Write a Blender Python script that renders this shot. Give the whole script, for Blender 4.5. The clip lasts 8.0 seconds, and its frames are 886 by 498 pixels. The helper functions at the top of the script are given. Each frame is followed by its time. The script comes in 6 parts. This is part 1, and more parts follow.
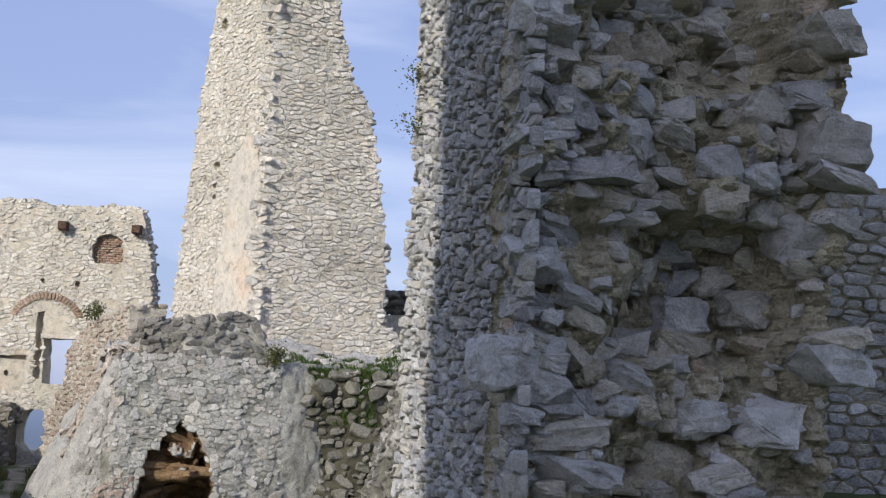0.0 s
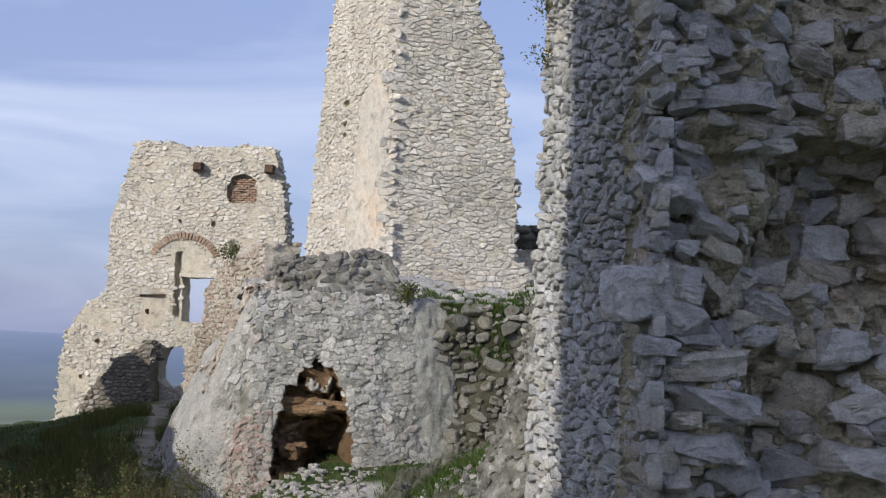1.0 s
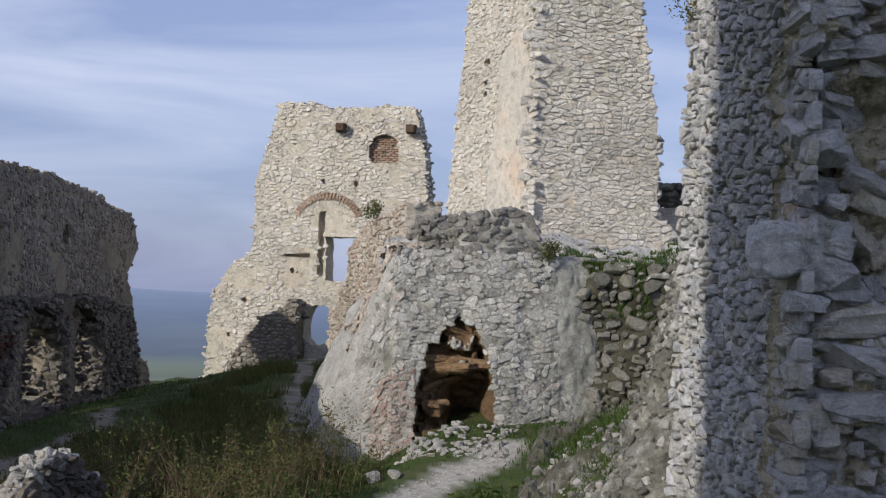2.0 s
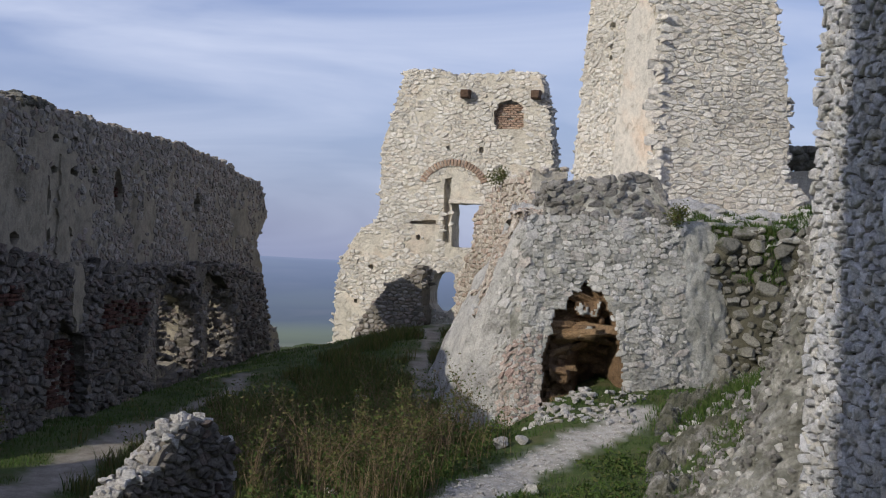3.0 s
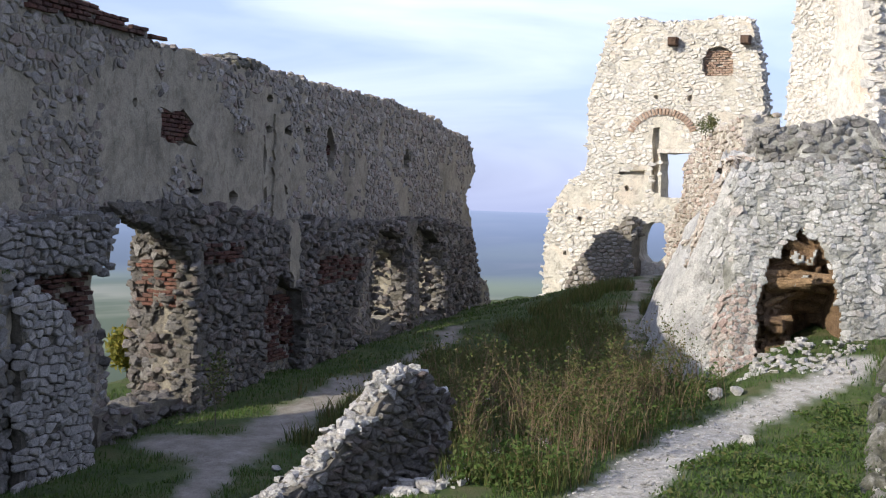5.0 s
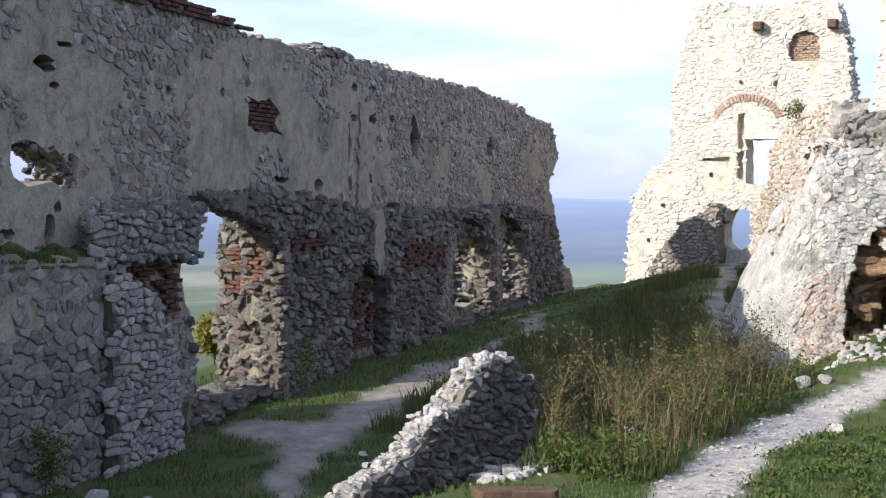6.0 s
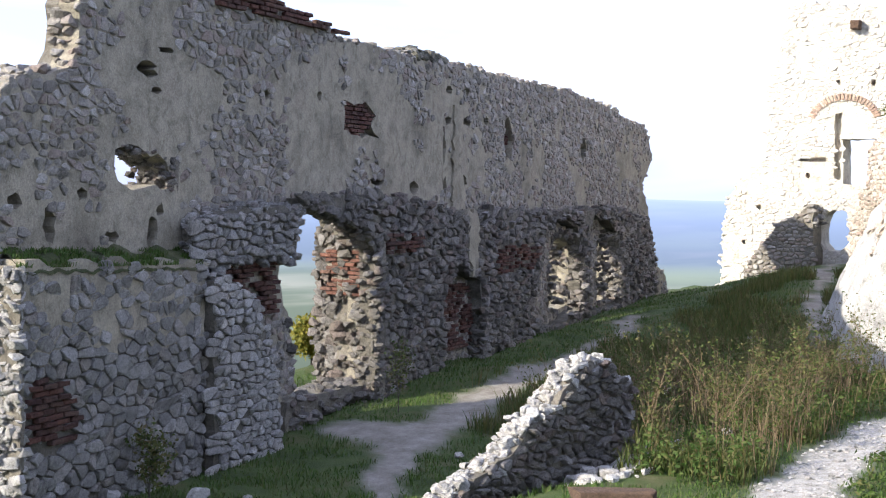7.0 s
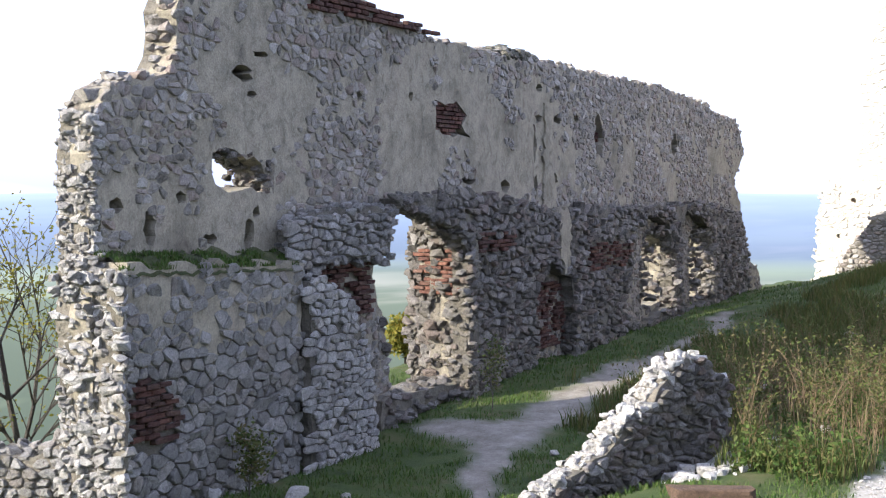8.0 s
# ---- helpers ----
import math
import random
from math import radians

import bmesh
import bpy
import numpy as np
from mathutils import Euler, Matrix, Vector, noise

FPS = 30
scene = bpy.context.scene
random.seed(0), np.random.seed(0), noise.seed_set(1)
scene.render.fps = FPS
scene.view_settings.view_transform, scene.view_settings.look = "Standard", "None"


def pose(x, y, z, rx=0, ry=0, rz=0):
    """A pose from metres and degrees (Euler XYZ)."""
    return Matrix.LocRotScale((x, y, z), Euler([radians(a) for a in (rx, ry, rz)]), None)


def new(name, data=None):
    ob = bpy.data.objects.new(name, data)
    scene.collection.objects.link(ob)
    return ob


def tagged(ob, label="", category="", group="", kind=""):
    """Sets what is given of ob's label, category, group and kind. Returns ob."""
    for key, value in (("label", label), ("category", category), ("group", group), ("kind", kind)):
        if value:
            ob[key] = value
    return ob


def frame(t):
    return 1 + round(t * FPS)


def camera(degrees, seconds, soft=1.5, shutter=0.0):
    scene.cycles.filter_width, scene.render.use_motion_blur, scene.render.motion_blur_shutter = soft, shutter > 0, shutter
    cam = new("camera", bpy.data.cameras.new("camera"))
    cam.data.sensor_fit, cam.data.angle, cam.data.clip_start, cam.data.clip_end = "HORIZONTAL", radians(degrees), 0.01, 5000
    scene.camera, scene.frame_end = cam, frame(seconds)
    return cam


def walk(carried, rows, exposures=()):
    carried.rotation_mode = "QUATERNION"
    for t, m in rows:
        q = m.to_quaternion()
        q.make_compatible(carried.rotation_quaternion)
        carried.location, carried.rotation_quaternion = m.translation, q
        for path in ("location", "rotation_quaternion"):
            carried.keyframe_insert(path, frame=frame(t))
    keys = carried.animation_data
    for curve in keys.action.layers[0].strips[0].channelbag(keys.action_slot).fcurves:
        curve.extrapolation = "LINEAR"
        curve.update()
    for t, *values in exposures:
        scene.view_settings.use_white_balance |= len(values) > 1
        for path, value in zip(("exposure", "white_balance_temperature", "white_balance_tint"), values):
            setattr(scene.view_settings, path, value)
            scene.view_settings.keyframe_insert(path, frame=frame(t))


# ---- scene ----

# ---------------------------------------------------------------- camera
EYE = 3.5
cam = camera(33.57, 8.0, soft=1.15)
ROWS = [
    (0.0, 0.000, 0.000, 0.000, 0.01, 6.43, -3.02),
    (0.5, -0.007, 0.006, -0.012, 2.12, 4.88, -2.52),
    (1.0, -0.016, 0.004, -0.019, 4.97, 3.68, -2.54),
    (1.5, -0.021, -0.006, -0.031, 7.74, 2.74, -2.62),
    (3.0, -0.055, 0.002, -0.044, 15.20, 0.34, -2.29),
    (3.5, -0.067, 0.002, -0.050, 17.33, -0.23, -2.16),
    (4.0, -0.067, -0.005, -0.061, 19.62, -0.82, -1.75),
    (4.5, -0.068, -0.025, -0.063, 21.52, -1.35, -1.42),
    (6.0, -0.112, -0.128, -0.058, 26.37, -2.28, -0.95),
    (6.5, -0.127, -0.178, -0.063, 28.01, -2.26, -1.04),
    (7.0, -0.137, -0.240, -0.061, 29.91, -2.25, -0.73),
    (7.5, -0.146, -0.297, -0.053, 31.71, -2.29, -0.16),
    (8.0, -0.154, -0.354, -0.037, 33.35, -2.37, 0.04),
]
EXPOSURES = [(0.0, 0.05), (1.5, -0.16), (3.0, -0.24), (3.5, -0.16), (4.0, 0.13), (4.5, 0.4), (6.0, 0.95), (6.5, 1.15), (8.0, 1.56)]
walk(cam, [(t, pose(x, y, EYE + z, 0, 0, yaw) @ pose(0, 0, 0, 90 + pitch) @ pose(0, 0, 0, 0, 0, -roll))
           for t, x, y, z, yaw, pitch, roll in ROWS], EXPOSURES)

# ---------------------------------------------------------------- light
SUN_AZ, SUN_EL = 213.0, 25.0          # compass bearing of the sun from +y, clockwise; height
TO_SUN = Vector((math.sin(radians(SUN_AZ)) * math.cos(radians(SUN_EL)),
                 math.cos(radians(SUN_AZ)) * math.cos(radians(SUN_EL)), math.sin(radians(SUN_EL))))
sun = new("sun", bpy.data.lights.new("sun", "SUN"))
sun.data.energy, sun.data.angle, sun.data.color = 4.2, radians(0.6), (1.0, 0.93, 0.82)
sun.rotation_euler = TO_SUN.to_track_quat("Z", "Y").to_euler()

world = bpy.data.worlds.new("world")
scene.world = world
world.use_nodes = True


def build_world():
    nt = world.node_tree
    nt.nodes.clear()
    out = nt.nodes.new("ShaderNodeOutputWorld")
    bg = nt.nodes.new("ShaderNodeBackground")
    sky = nt.nodes.new("ShaderNodeTexSky")
    sky.sky_type, sky.sun_disc = "NISHITA", False
    sky.sun_elevation, sky.sun_rotation = radians(SUN_EL), radians(SUN_AZ)
    sky.air_density, sky.dust_density, sky.ozone_density, sky.altitude = 1.0, 2.0, 4.0, 300
    tc = nt.nodes.new("ShaderNodeTexCoord")
    mp = nt.nodes.new("ShaderNodeMapping")
    mp.inputs["Scale"].default_value = (1.6, 1.6, 9.0)
    mp.inputs["Rotation"].default_value = (0.10, 0.06, 0.3)
    cl = nt.nodes.new("ShaderNodeTexNoise")
    cl.inputs["Scale"].default_value, cl.inputs["Detail"].default_value = 1.7, 5.0
    cl.inputs["Roughness"].default_value, cl.inputs["Distortion"].default_value = 0.5, 0.6
    ramp = nt.nodes.new("ShaderNodeMapRange")
    ramp.inputs["From Min"].default_value, ramp.inputs["From Max"].default_value = 0.42, 0.78
    ramp.inputs["To Max"].default_value = 0.9
    # thin haze all over the sky, with brighter veils of cirrus in it
    haze = nt.nodes.new("ShaderNodeMix")
    haze.data_type = "RGBA"
    haze.inputs["Factor"].default_value = 0.60
    haze.inputs["B"].default_value = (2.8, 3.15, 5.4, 1)
    mix = nt.nodes.new("ShaderNodeMix")
    mix.data_type = "RGBA"
    mix.inputs["B"].default_value = (5.4, 5.9, 7.4, 1)
    nt.links.new(tc.outputs["Generated"], mp.inputs["Vector"])
    nt.links.new(mp.outputs["Vector"], cl.inputs["Vector"])
    nt.links.new(cl.outputs["Fac"], ramp.inputs["Value"])
    nt.links.new(ramp.outputs["Result"], mix.inputs["Factor"])
    nt.links.new(sky.outputs["Color"], haze.inputs["A"])
    nt.links.new(haze.outputs["Result"], mix.inputs["A"])
    nt.links.new(mix.outputs["Result"], bg.inputs["Color"])
    bg.inputs["Strength"].default_value = 0.15
    nt.links.new(bg.outputs["Background"], out.inputs["Surface"])


build_world()

# ---------------------------------------------------------------- materials


def material(name):
    m = bpy.data.materials.new(name)
    m.use_nodes = True
    nt = m.node_tree
    bsdf = nt.nodes["Principled BSDF"]
    bsdf.inputs["Roughness"].default_value = 0.92
    bsdf.inputs["Specular IOR Level"].default_value = 0.25
    return m, nt, bsdf


def node(nt, kind, **inputs):
    n = nt.nodes.new(kind)
    for key, value in inputs.items():
        n.inputs[key.replace("_", " ")].default_value = value
    return n


def coords(nt, scale=(1, 1, 1)):
    """World-sized coordinates: object and world axes agree for all the large meshes."""
    g = nt.nodes.new("ShaderNodeNewGeometry")
    mp = node(nt, "ShaderNodeMapping", Scale=scale)
    nt.links.new(g.outputs["Position"], mp.inputs["Vector"])
    return mp.outputs["Vector"]


def noise_of(nt, vec, scale, detail=5.0, rough=0.6, distort=0.0):
    n = node(nt, "ShaderNodeTexNoise", Scale=scale, Detail=detail, Roughness=rough, Distortion=distort)
    nt.links.new(vec, n.inputs["Vector"])
    return n.outputs["Fac"]


def ramp_of(nt, fac, stops):
    r = nt.nodes.new("ShaderNodeValToRGB")
    els = r.color_ramp.elements
    while len(els) < len(stops):
        els.new(0.5)
    for e, (p, c) in zip(els, stops):
        e.position, e.color = p, (*c, 1)
    nt.links.new(fac, r.inputs["Fac"])
    return r.outputs["Color"]


def mix_of(nt, fac, a, b, mode="MIX"):
    m = nt.nodes.new("ShaderNodeMix")
    m.data_type, m.blend_type = "RGBA", mode
    for key, v in (("Factor", fac), ("A", a), ("B", b)):
        if isinstance(v, (int, float)):
            m.inputs[key].default_value = v
        elif isinstance(v, tuple):
            m.inputs[key].default_value = (*v, 1)
        else:
            nt.links.new(v, m.inputs[key])
    return m.outputs["Result"]


def range_of(nt, value, a, b, c=0.0, d=1.0):
    m = node(nt, "ShaderNodeMapRange", From_Min=a, From_Max=b, To_Min=c, To_Max=d)
    nt.links.new(value, m.inputs["Value"])
    return m.outputs["Result"]


def bump_of(nt, bsdf, height, strength=0.6, distance=0.03):
    b = node(nt, "ShaderNodeBump", Strength=strength, Distance=distance)
    nt.links.new(height, b.inputs["Height"])
    nt.links.new(b.outputs["Normal"], bsdf.inputs["Normal"])


def piece_random(nt):
    """A number that differs from piece to piece, whether joined or an object of its own."""
    g, o = nt.nodes.new("ShaderNodeNewGeometry"), nt.nodes.new("ShaderNodeObjectInfo")
    a, f = nt.nodes.new("ShaderNodeMath"), nt.nodes.new("ShaderNodeMath")
    f.operation = "FRACT"
    nt.links.new(g.outputs["Random Per Island"], a.inputs[0])
    nt.links.new(o.outputs["Random"], a.inputs[1])
    nt.links.new(a.outputs[0], f.inputs[0])
    return f.outputs[0]


def stone_material(name, tones, stain=(0.16, 0.15, 0.12), stain_amount=0.35, grain=1.0, blotch=0.45, lichen=None, relief=0.09, strata=0.0):
    m, nt, bsdf = material(name)
    v = coords(nt)
    col = ramp_of(nt, piece_random(nt), [(i / max(1, len(tones) - 1), c) for i, c in enumerate(tones)])
    fine = noise_of(nt, v, 26.0 * grain, 6, 0.7)
    col = mix_of(nt, 0.65, col, ramp_of(nt, fine, [(0.28, (0.17, 0.165, 0.16)), (0.45, (0.47, 0.47, 0.47)), (0.72, (0.76, 0.75, 0.73))]), "OVERLAY")
    pits = noise_of(nt, v, 55.0 * grain, 4, 0.8)
    col = mix_of(nt, 0.75, col, ramp_of(nt, pits, [(0.30, (0.30, 0.29, 0.28)), (0.46, (0.95, 0.95, 0.95)), (0.7, (1.0, 1.0, 1.0))]), "MULTIPLY")
    weather = noise_of(nt, v, 6.5, 6, 0.7, 0.5)
    col = mix_of(nt, 0.8, col, ramp_of(nt, weather, [(0.30, (0.45, 0.44, 0.42)), (0.48, (0.92, 0.91, 0.90)), (0.66, (1.12, 1.11, 1.10))]), "MULTIPLY")
    if strata:
        seam = noise_of(nt, coords(nt, (1.0, 1.0, 2.6)), 7.0, 8, 0.8, 1.4)
        col = mix_of(nt, strata, col, ramp_of(nt, seam, [(0.32, (0.38, 0.38, 0.40)), (0.47, (0.95, 0.95, 0.96)), (0.62, (1.25, 1.25, 1.24))]), "MULTIPLY")
    big = noise_of(nt, v, blotch, 5, 0.62, 0.4)
    col = mix_of(nt, range_of(nt, big, 0.47, 0.72, 0.0, stain_amount), col, stain)
    if lichen:
        lm = noise_of(nt, v, lichen[2] if len(lichen) > 2 else 3.3, 6, 0.7)
        col = mix_of(nt, range_of(nt, lm, 0.56, 0.66, 0.0, lichen[1]), col, lichen[0])
    nt.links.new(col, bsdf.inputs["Base Color"])
    rough = mix_of(nt, 0.5, noise_of(nt, v, 9.0 * grain, 8, 0.75), noise_of(nt, v, 30.0 * grain, 6, 0.75))
    bump_of(nt, bsdf, rough, 1.0, relief)
    return m


def mortar_material(name, a, b, c, scale=0.7, relief=0.11):
    m, nt, bsdf = material(name)
    v = coords(nt)
    col = ramp_of(nt, noise_of(nt, v, scale, 6, 0.65, 0.3), [(0.3, a), (0.52, b), (0.72, c)])
    fine = noise_of(nt, v, 34.0, 5, 0.7)
    col = mix_of(nt, 0.45, col, ramp_of(nt, fine, [(0.32, (0.2, 0.2, 0.2)), (0.68, (0.72, 0.72, 0.72))]), "OVERLAY")
    weather = noise_of(nt, v, 4.5, 7, 0.72, 0.6)
    col = mix_of(nt, 0.85, col, ramp_of(nt, weather, [(0.30, (0.42, 0.41, 0.39)), (0.48, (0.92, 0.91, 0.90)), (0.66, (1.15, 1.14, 1.12))]), "MULTIPLY")
    streak = noise_of(nt, coords(nt, (2.2, 2.2, 0.25)), 1.1, 4, 0.6)
    col = mix_of(nt, range_of(nt, streak, 0.55, 0.75, 0.0, 0.2), col, tuple(0.4 * k for k in a))
    nt.links.new(col, bsdf.inputs["Base Color"])
    lump = mix_of(nt, 0.5, noise_of(nt, v, 5.0, 8, 0.7), noise_of(nt, v, 22.0, 6, 0.7))
    bump_of(nt, bsdf, lump, 1.0, relief)
    return m


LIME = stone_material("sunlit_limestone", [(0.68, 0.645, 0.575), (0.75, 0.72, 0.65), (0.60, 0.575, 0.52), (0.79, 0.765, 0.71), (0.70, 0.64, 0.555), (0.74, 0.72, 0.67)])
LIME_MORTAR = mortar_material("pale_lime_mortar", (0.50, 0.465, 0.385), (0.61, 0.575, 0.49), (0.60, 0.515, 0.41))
# long wall stone and mortar, toned down to deepen the wall's shade
SHADE_GREY = stone_material("grey_limestone", [(0.145, 0.133, 0.117), (0.20, 0.186, 0.168), (0.09, 0.083, 0.074), (0.265, 0.252, 0.234), (0.165, 0.131, 0.112), (0.16, 0.15, 0.139)], lichen=((0.15, 0.13, 0.10), 0.7, 4.5))
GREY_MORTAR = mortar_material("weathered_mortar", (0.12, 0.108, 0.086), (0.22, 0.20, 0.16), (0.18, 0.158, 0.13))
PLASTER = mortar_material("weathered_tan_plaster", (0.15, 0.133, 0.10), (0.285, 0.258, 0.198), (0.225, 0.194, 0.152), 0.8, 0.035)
TOWER_PLASTER = mortar_material("sunlit_old_plaster", (0.44, 0.42, 0.38), (0.54, 0.51, 0.45), (0.58, 0.46, 0.35), 0.5, 0.03)
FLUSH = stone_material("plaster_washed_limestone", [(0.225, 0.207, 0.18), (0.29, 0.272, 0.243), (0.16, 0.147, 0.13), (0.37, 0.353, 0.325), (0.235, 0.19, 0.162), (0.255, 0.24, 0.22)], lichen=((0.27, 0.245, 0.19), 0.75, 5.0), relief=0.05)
BLUE = stone_material("blue_grey_limestone", [(0.62, 0.63, 0.645), (0.76, 0.765, 0.77), (0.50, 0.505, 0.515), (0.84, 0.84, 0.84), (0.68, 0.665, 0.63), (0.72, 0.69, 0.61)], lichen=((0.34, 0.32, 0.23), 0.35), relief=0.07, grain=1.6, strata=0.45)
CORE_STONE = stone_material("mortar_stained_limestone", [(0.58, 0.54, 0.45), (0.70, 0.66, 0.56), (0.62, 0.60, 0.55), (0.76, 0.74, 0.69), (0.52, 0.47, 0.38), (0.60, 0.47, 0.36)], lichen=((0.34, 0.30, 0.21), 0.35), relief=0.05, grain=1.6, strata=0.5)
CORE_MORTAR = mortar_material("crumbling_core_mortar", (0.38, 0.345, 0.25), (0.54, 0.495, 0.37), (0.68, 0.635, 0.50), 2.2, 0.13)
BASTION = stone_material("lichened_stone", [(0.44, 0.435, 0.40), (0.57, 0.565, 0.53), (0.35, 0.348, 0.32), (0.68, 0.67, 0.64), (0.50, 0.46, 0.42)], stain=(0.11, 0.105, 0.075), stain_amount=0.55, lichen=((0.12, 0.12, 0.07), 0.45))
BASTION_MORTAR = mortar_material("lichened_render", (0.13, 0.132, 0.108), (0.34, 0.34, 0.305), (0.56, 0.555, 0.515), 1.3, 0.06)
WARM_STONE = stone_material("warm_sunlit_rubble", [(0.52, 0.46, 0.385), (0.63, 0.575, 0.50), (0.44, 0.36, 0.30), (0.68, 0.64, 0.57), (0.50, 0.37, 0.30)], stain=(0.20, 0.17, 0.12), stain_amount=0.5)
PINK_STONE = stone_material("reddish_limestone", [(0.46, 0.36, 0.31), (0.54, 0.45, 0.40), (0.40, 0.30, 0.26), (0.56, 0.51, 0.46)], stain=(0.16, 0.13, 0.10))
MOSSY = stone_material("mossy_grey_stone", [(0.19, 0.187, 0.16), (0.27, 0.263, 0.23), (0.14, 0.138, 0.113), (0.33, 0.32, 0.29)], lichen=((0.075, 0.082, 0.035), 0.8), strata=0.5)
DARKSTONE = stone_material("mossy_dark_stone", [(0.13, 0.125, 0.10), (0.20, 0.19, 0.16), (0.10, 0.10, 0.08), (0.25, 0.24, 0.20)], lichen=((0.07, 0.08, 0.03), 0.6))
CAVE = stone_material("ochre_cave_rock", [(0.26, 0.17, 0.09), (0.31, 0.21, 0.12), (0.18, 0.115, 0.065)], stain=(0.10, 0.07, 0.045), stain_amount=0.6, strata=0.9)
BRICK = stone_material("old_red_brick", [(0.095, 0.045, 0.035), (0.13, 0.06, 0.045), (0.07, 0.035, 0.03), (0.12, 0.072, 0.056)], stain=(0.10, 0.07, 0.05))
BRIGHT_BRICK = stone_material("warm_red_brick", [(0.17, 0.08, 0.056), (0.21, 0.10, 0.07), (0.135, 0.066, 0.05), (0.20, 0.12, 0.09)], stain=(0.14, 0.09, 0.07))
WOOD = stone_material("weathered_wood", [(0.11, 0.07, 0.048), (0.15, 0.10, 0.07)], stain=(0.08, 0.055, 0.04))


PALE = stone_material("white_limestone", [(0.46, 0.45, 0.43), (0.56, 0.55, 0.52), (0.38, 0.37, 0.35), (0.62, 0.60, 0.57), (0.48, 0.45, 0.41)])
TOPSTONE = stone_material("grey_weathered_stone", [(0.22, 0.215, 0.20), (0.30, 0.29, 0.27), (0.17, 0.165, 0.15), (0.36, 0.35, 0.33)], lichen=((0.12, 0.12, 0.08), 0.5))
PIER = stone_material("light_grey_limestone", [(0.33, 0.325, 0.31), (0.42, 0.41, 0.39), (0.26, 0.25, 0.238), (0.48, 0.47, 0.45), (0.36, 0.34, 0.31)], lichen=((0.27, 0.255, 0.215), 0.6, 5.0))
FOOTING = stone_material("footing_limestone", [(0.23, 0.223, 0.21), (0.31, 0.303, 0.288), (0.165, 0.159, 0.15), (0.37, 0.361, 0.344), (0.26, 0.234, 0.208)], lichen=((0.20, 0.187, 0.154), 0.7, 4.5))
# joint mortar coloured dark to deepen the shade between the lower stones
JOINT = mortar_material("shade_dark_joint", (0.085, 0.078, 0.063), (0.15, 0.137, 0.112), (0.23, 0.212, 0.175), 1.8)
SPOTTED = mortar_material("lichen_spotted_rock", (0.09, 0.093, 0.07), (0.22, 0.218, 0.19), (0.56, 0.55, 0.52), 3.2, 0.07)
BANK = mortar_material("mossy_bedrock", (0.05, 0.056, 0.028), (0.13, 0.127, 0.098), (0.36, 0.35, 0.325), 2.6)
PALE_BRICK = stone_material("sunbleached_brick", [(0.42, 0.29, 0.21), (0.50, 0.37, 0.28), (0.36, 0.24, 0.18), (0.56, 0.47, 0.38)])
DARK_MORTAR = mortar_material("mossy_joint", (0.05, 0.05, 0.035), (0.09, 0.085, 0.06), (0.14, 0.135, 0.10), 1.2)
EARTH = mortar_material("mossy_earth", (0.03, 0.042, 0.014), (0.05, 0.06, 0.022), (0.085, 0.08, 0.045), 2.0, 0.08)
ROCK = mortar_material("bare_bedrock", (0.33, 0.325, 0.31), (0.48, 0.475, 0.45), (0.60, 0.59, 0.56), 1.3)


def leaf_material(name, tones):
    m, nt, bsdf = material(name)
    col = ramp_of(nt, piece_random(nt), [(i / max(1, len(tones) - 1), c) for i, c in enumerate(tones)])
    nt.links.new(col, bsdf.inputs["Base Color"])
    bsdf.inputs["Roughness"].default_value = 0.7
    tr = node(nt, "ShaderNodeBsdfTranslucent")
    nt.links.new(col, tr.inputs["Color"])
    ad = node(nt, "ShaderNodeMixShader", Fac=0.35)
    nt.links.new(bsdf.outputs[0], ad.inputs[1])
    nt.links.new(tr.outputs[0], ad.inputs[2])
    nt.links.new(ad.outputs[0], nt.nodes["Material Output"].inputs["Surface"])
    return m


GRASS = leaf_material("grass", [(0.036, 0.072, 0.013), (0.054, 0.105, 0.02), (0.08, 0.125, 0.028), (0.092, 0.098, 0.039)])
DRY = leaf_material("dry_stalks", [(0.19, 0.13, 0.078), (0.27, 0.195, 0.115), (0.13, 0.092, 0.06), (0.18, 0.15, 0.08)])
WEED = leaf_material("weed_leaves", [(0.048, 0.074, 0.018), (0.078, 0.105, 0.026), (0.12, 0.12, 0.038), (0.125, 0.098, 0.046)])
NETTLE = leaf_material("nettle_leaves", [(0.04, 0.075, 0.014), (0.06, 0.105, 0.022), (0.085, 0.12, 0.03), (0.10, 0.10, 0.035)])
AUTUMN = leaf_material("autumn_leaves", [(0.11, 0.13, 0.02), (0.18, 0.18, 0.03), (0.24, 0.20, 0.035), (0.09, 0.11, 0.025)])
BARK = stone_material("grey_bark", [(0.055, 0.047, 0.04), (0.08, 0.068, 0.056)])

# ---------------------------------------------------------------- mesh helpers
R = random.Random(7)


def smooth(a, b, x):
    t = min(1.0, max(0.0, (x - a) / (b - a)))
    return t * t * (3 - 2 * t)


def mesh_of(name, verts, faces, mat, shade=False):
    me = bpy.data.meshes.new(name)
    me.from_pydata([tuple(v) for v in verts], [], faces)
    me.materials.append(mat)
    if shade:
        me.polygons.foreach_set("use_smooth", [True] * len(me.polygons))
    me.update()
    return me


def part(name, verts, faces, mat, parent=None, label="", shade=False, kind=""):
    ob = new(name, mesh_of(name, verts, faces, mat, shade))
    ob.parent = parent
    return tagged(ob, label, kind=kind)


def thing(name, at, label, category, group="", kind=""):
    """An empty at the thing's base; its parts are kept in world coordinates."""
    ob = new(name)
    ob.location = at
    return tagged(ob, label, category, group, kind)


def adopt(child, parent):
    child.parent = parent
    child.matrix_parent_inverse = Matrix.Translation(-Vector(parent.location))
    return child


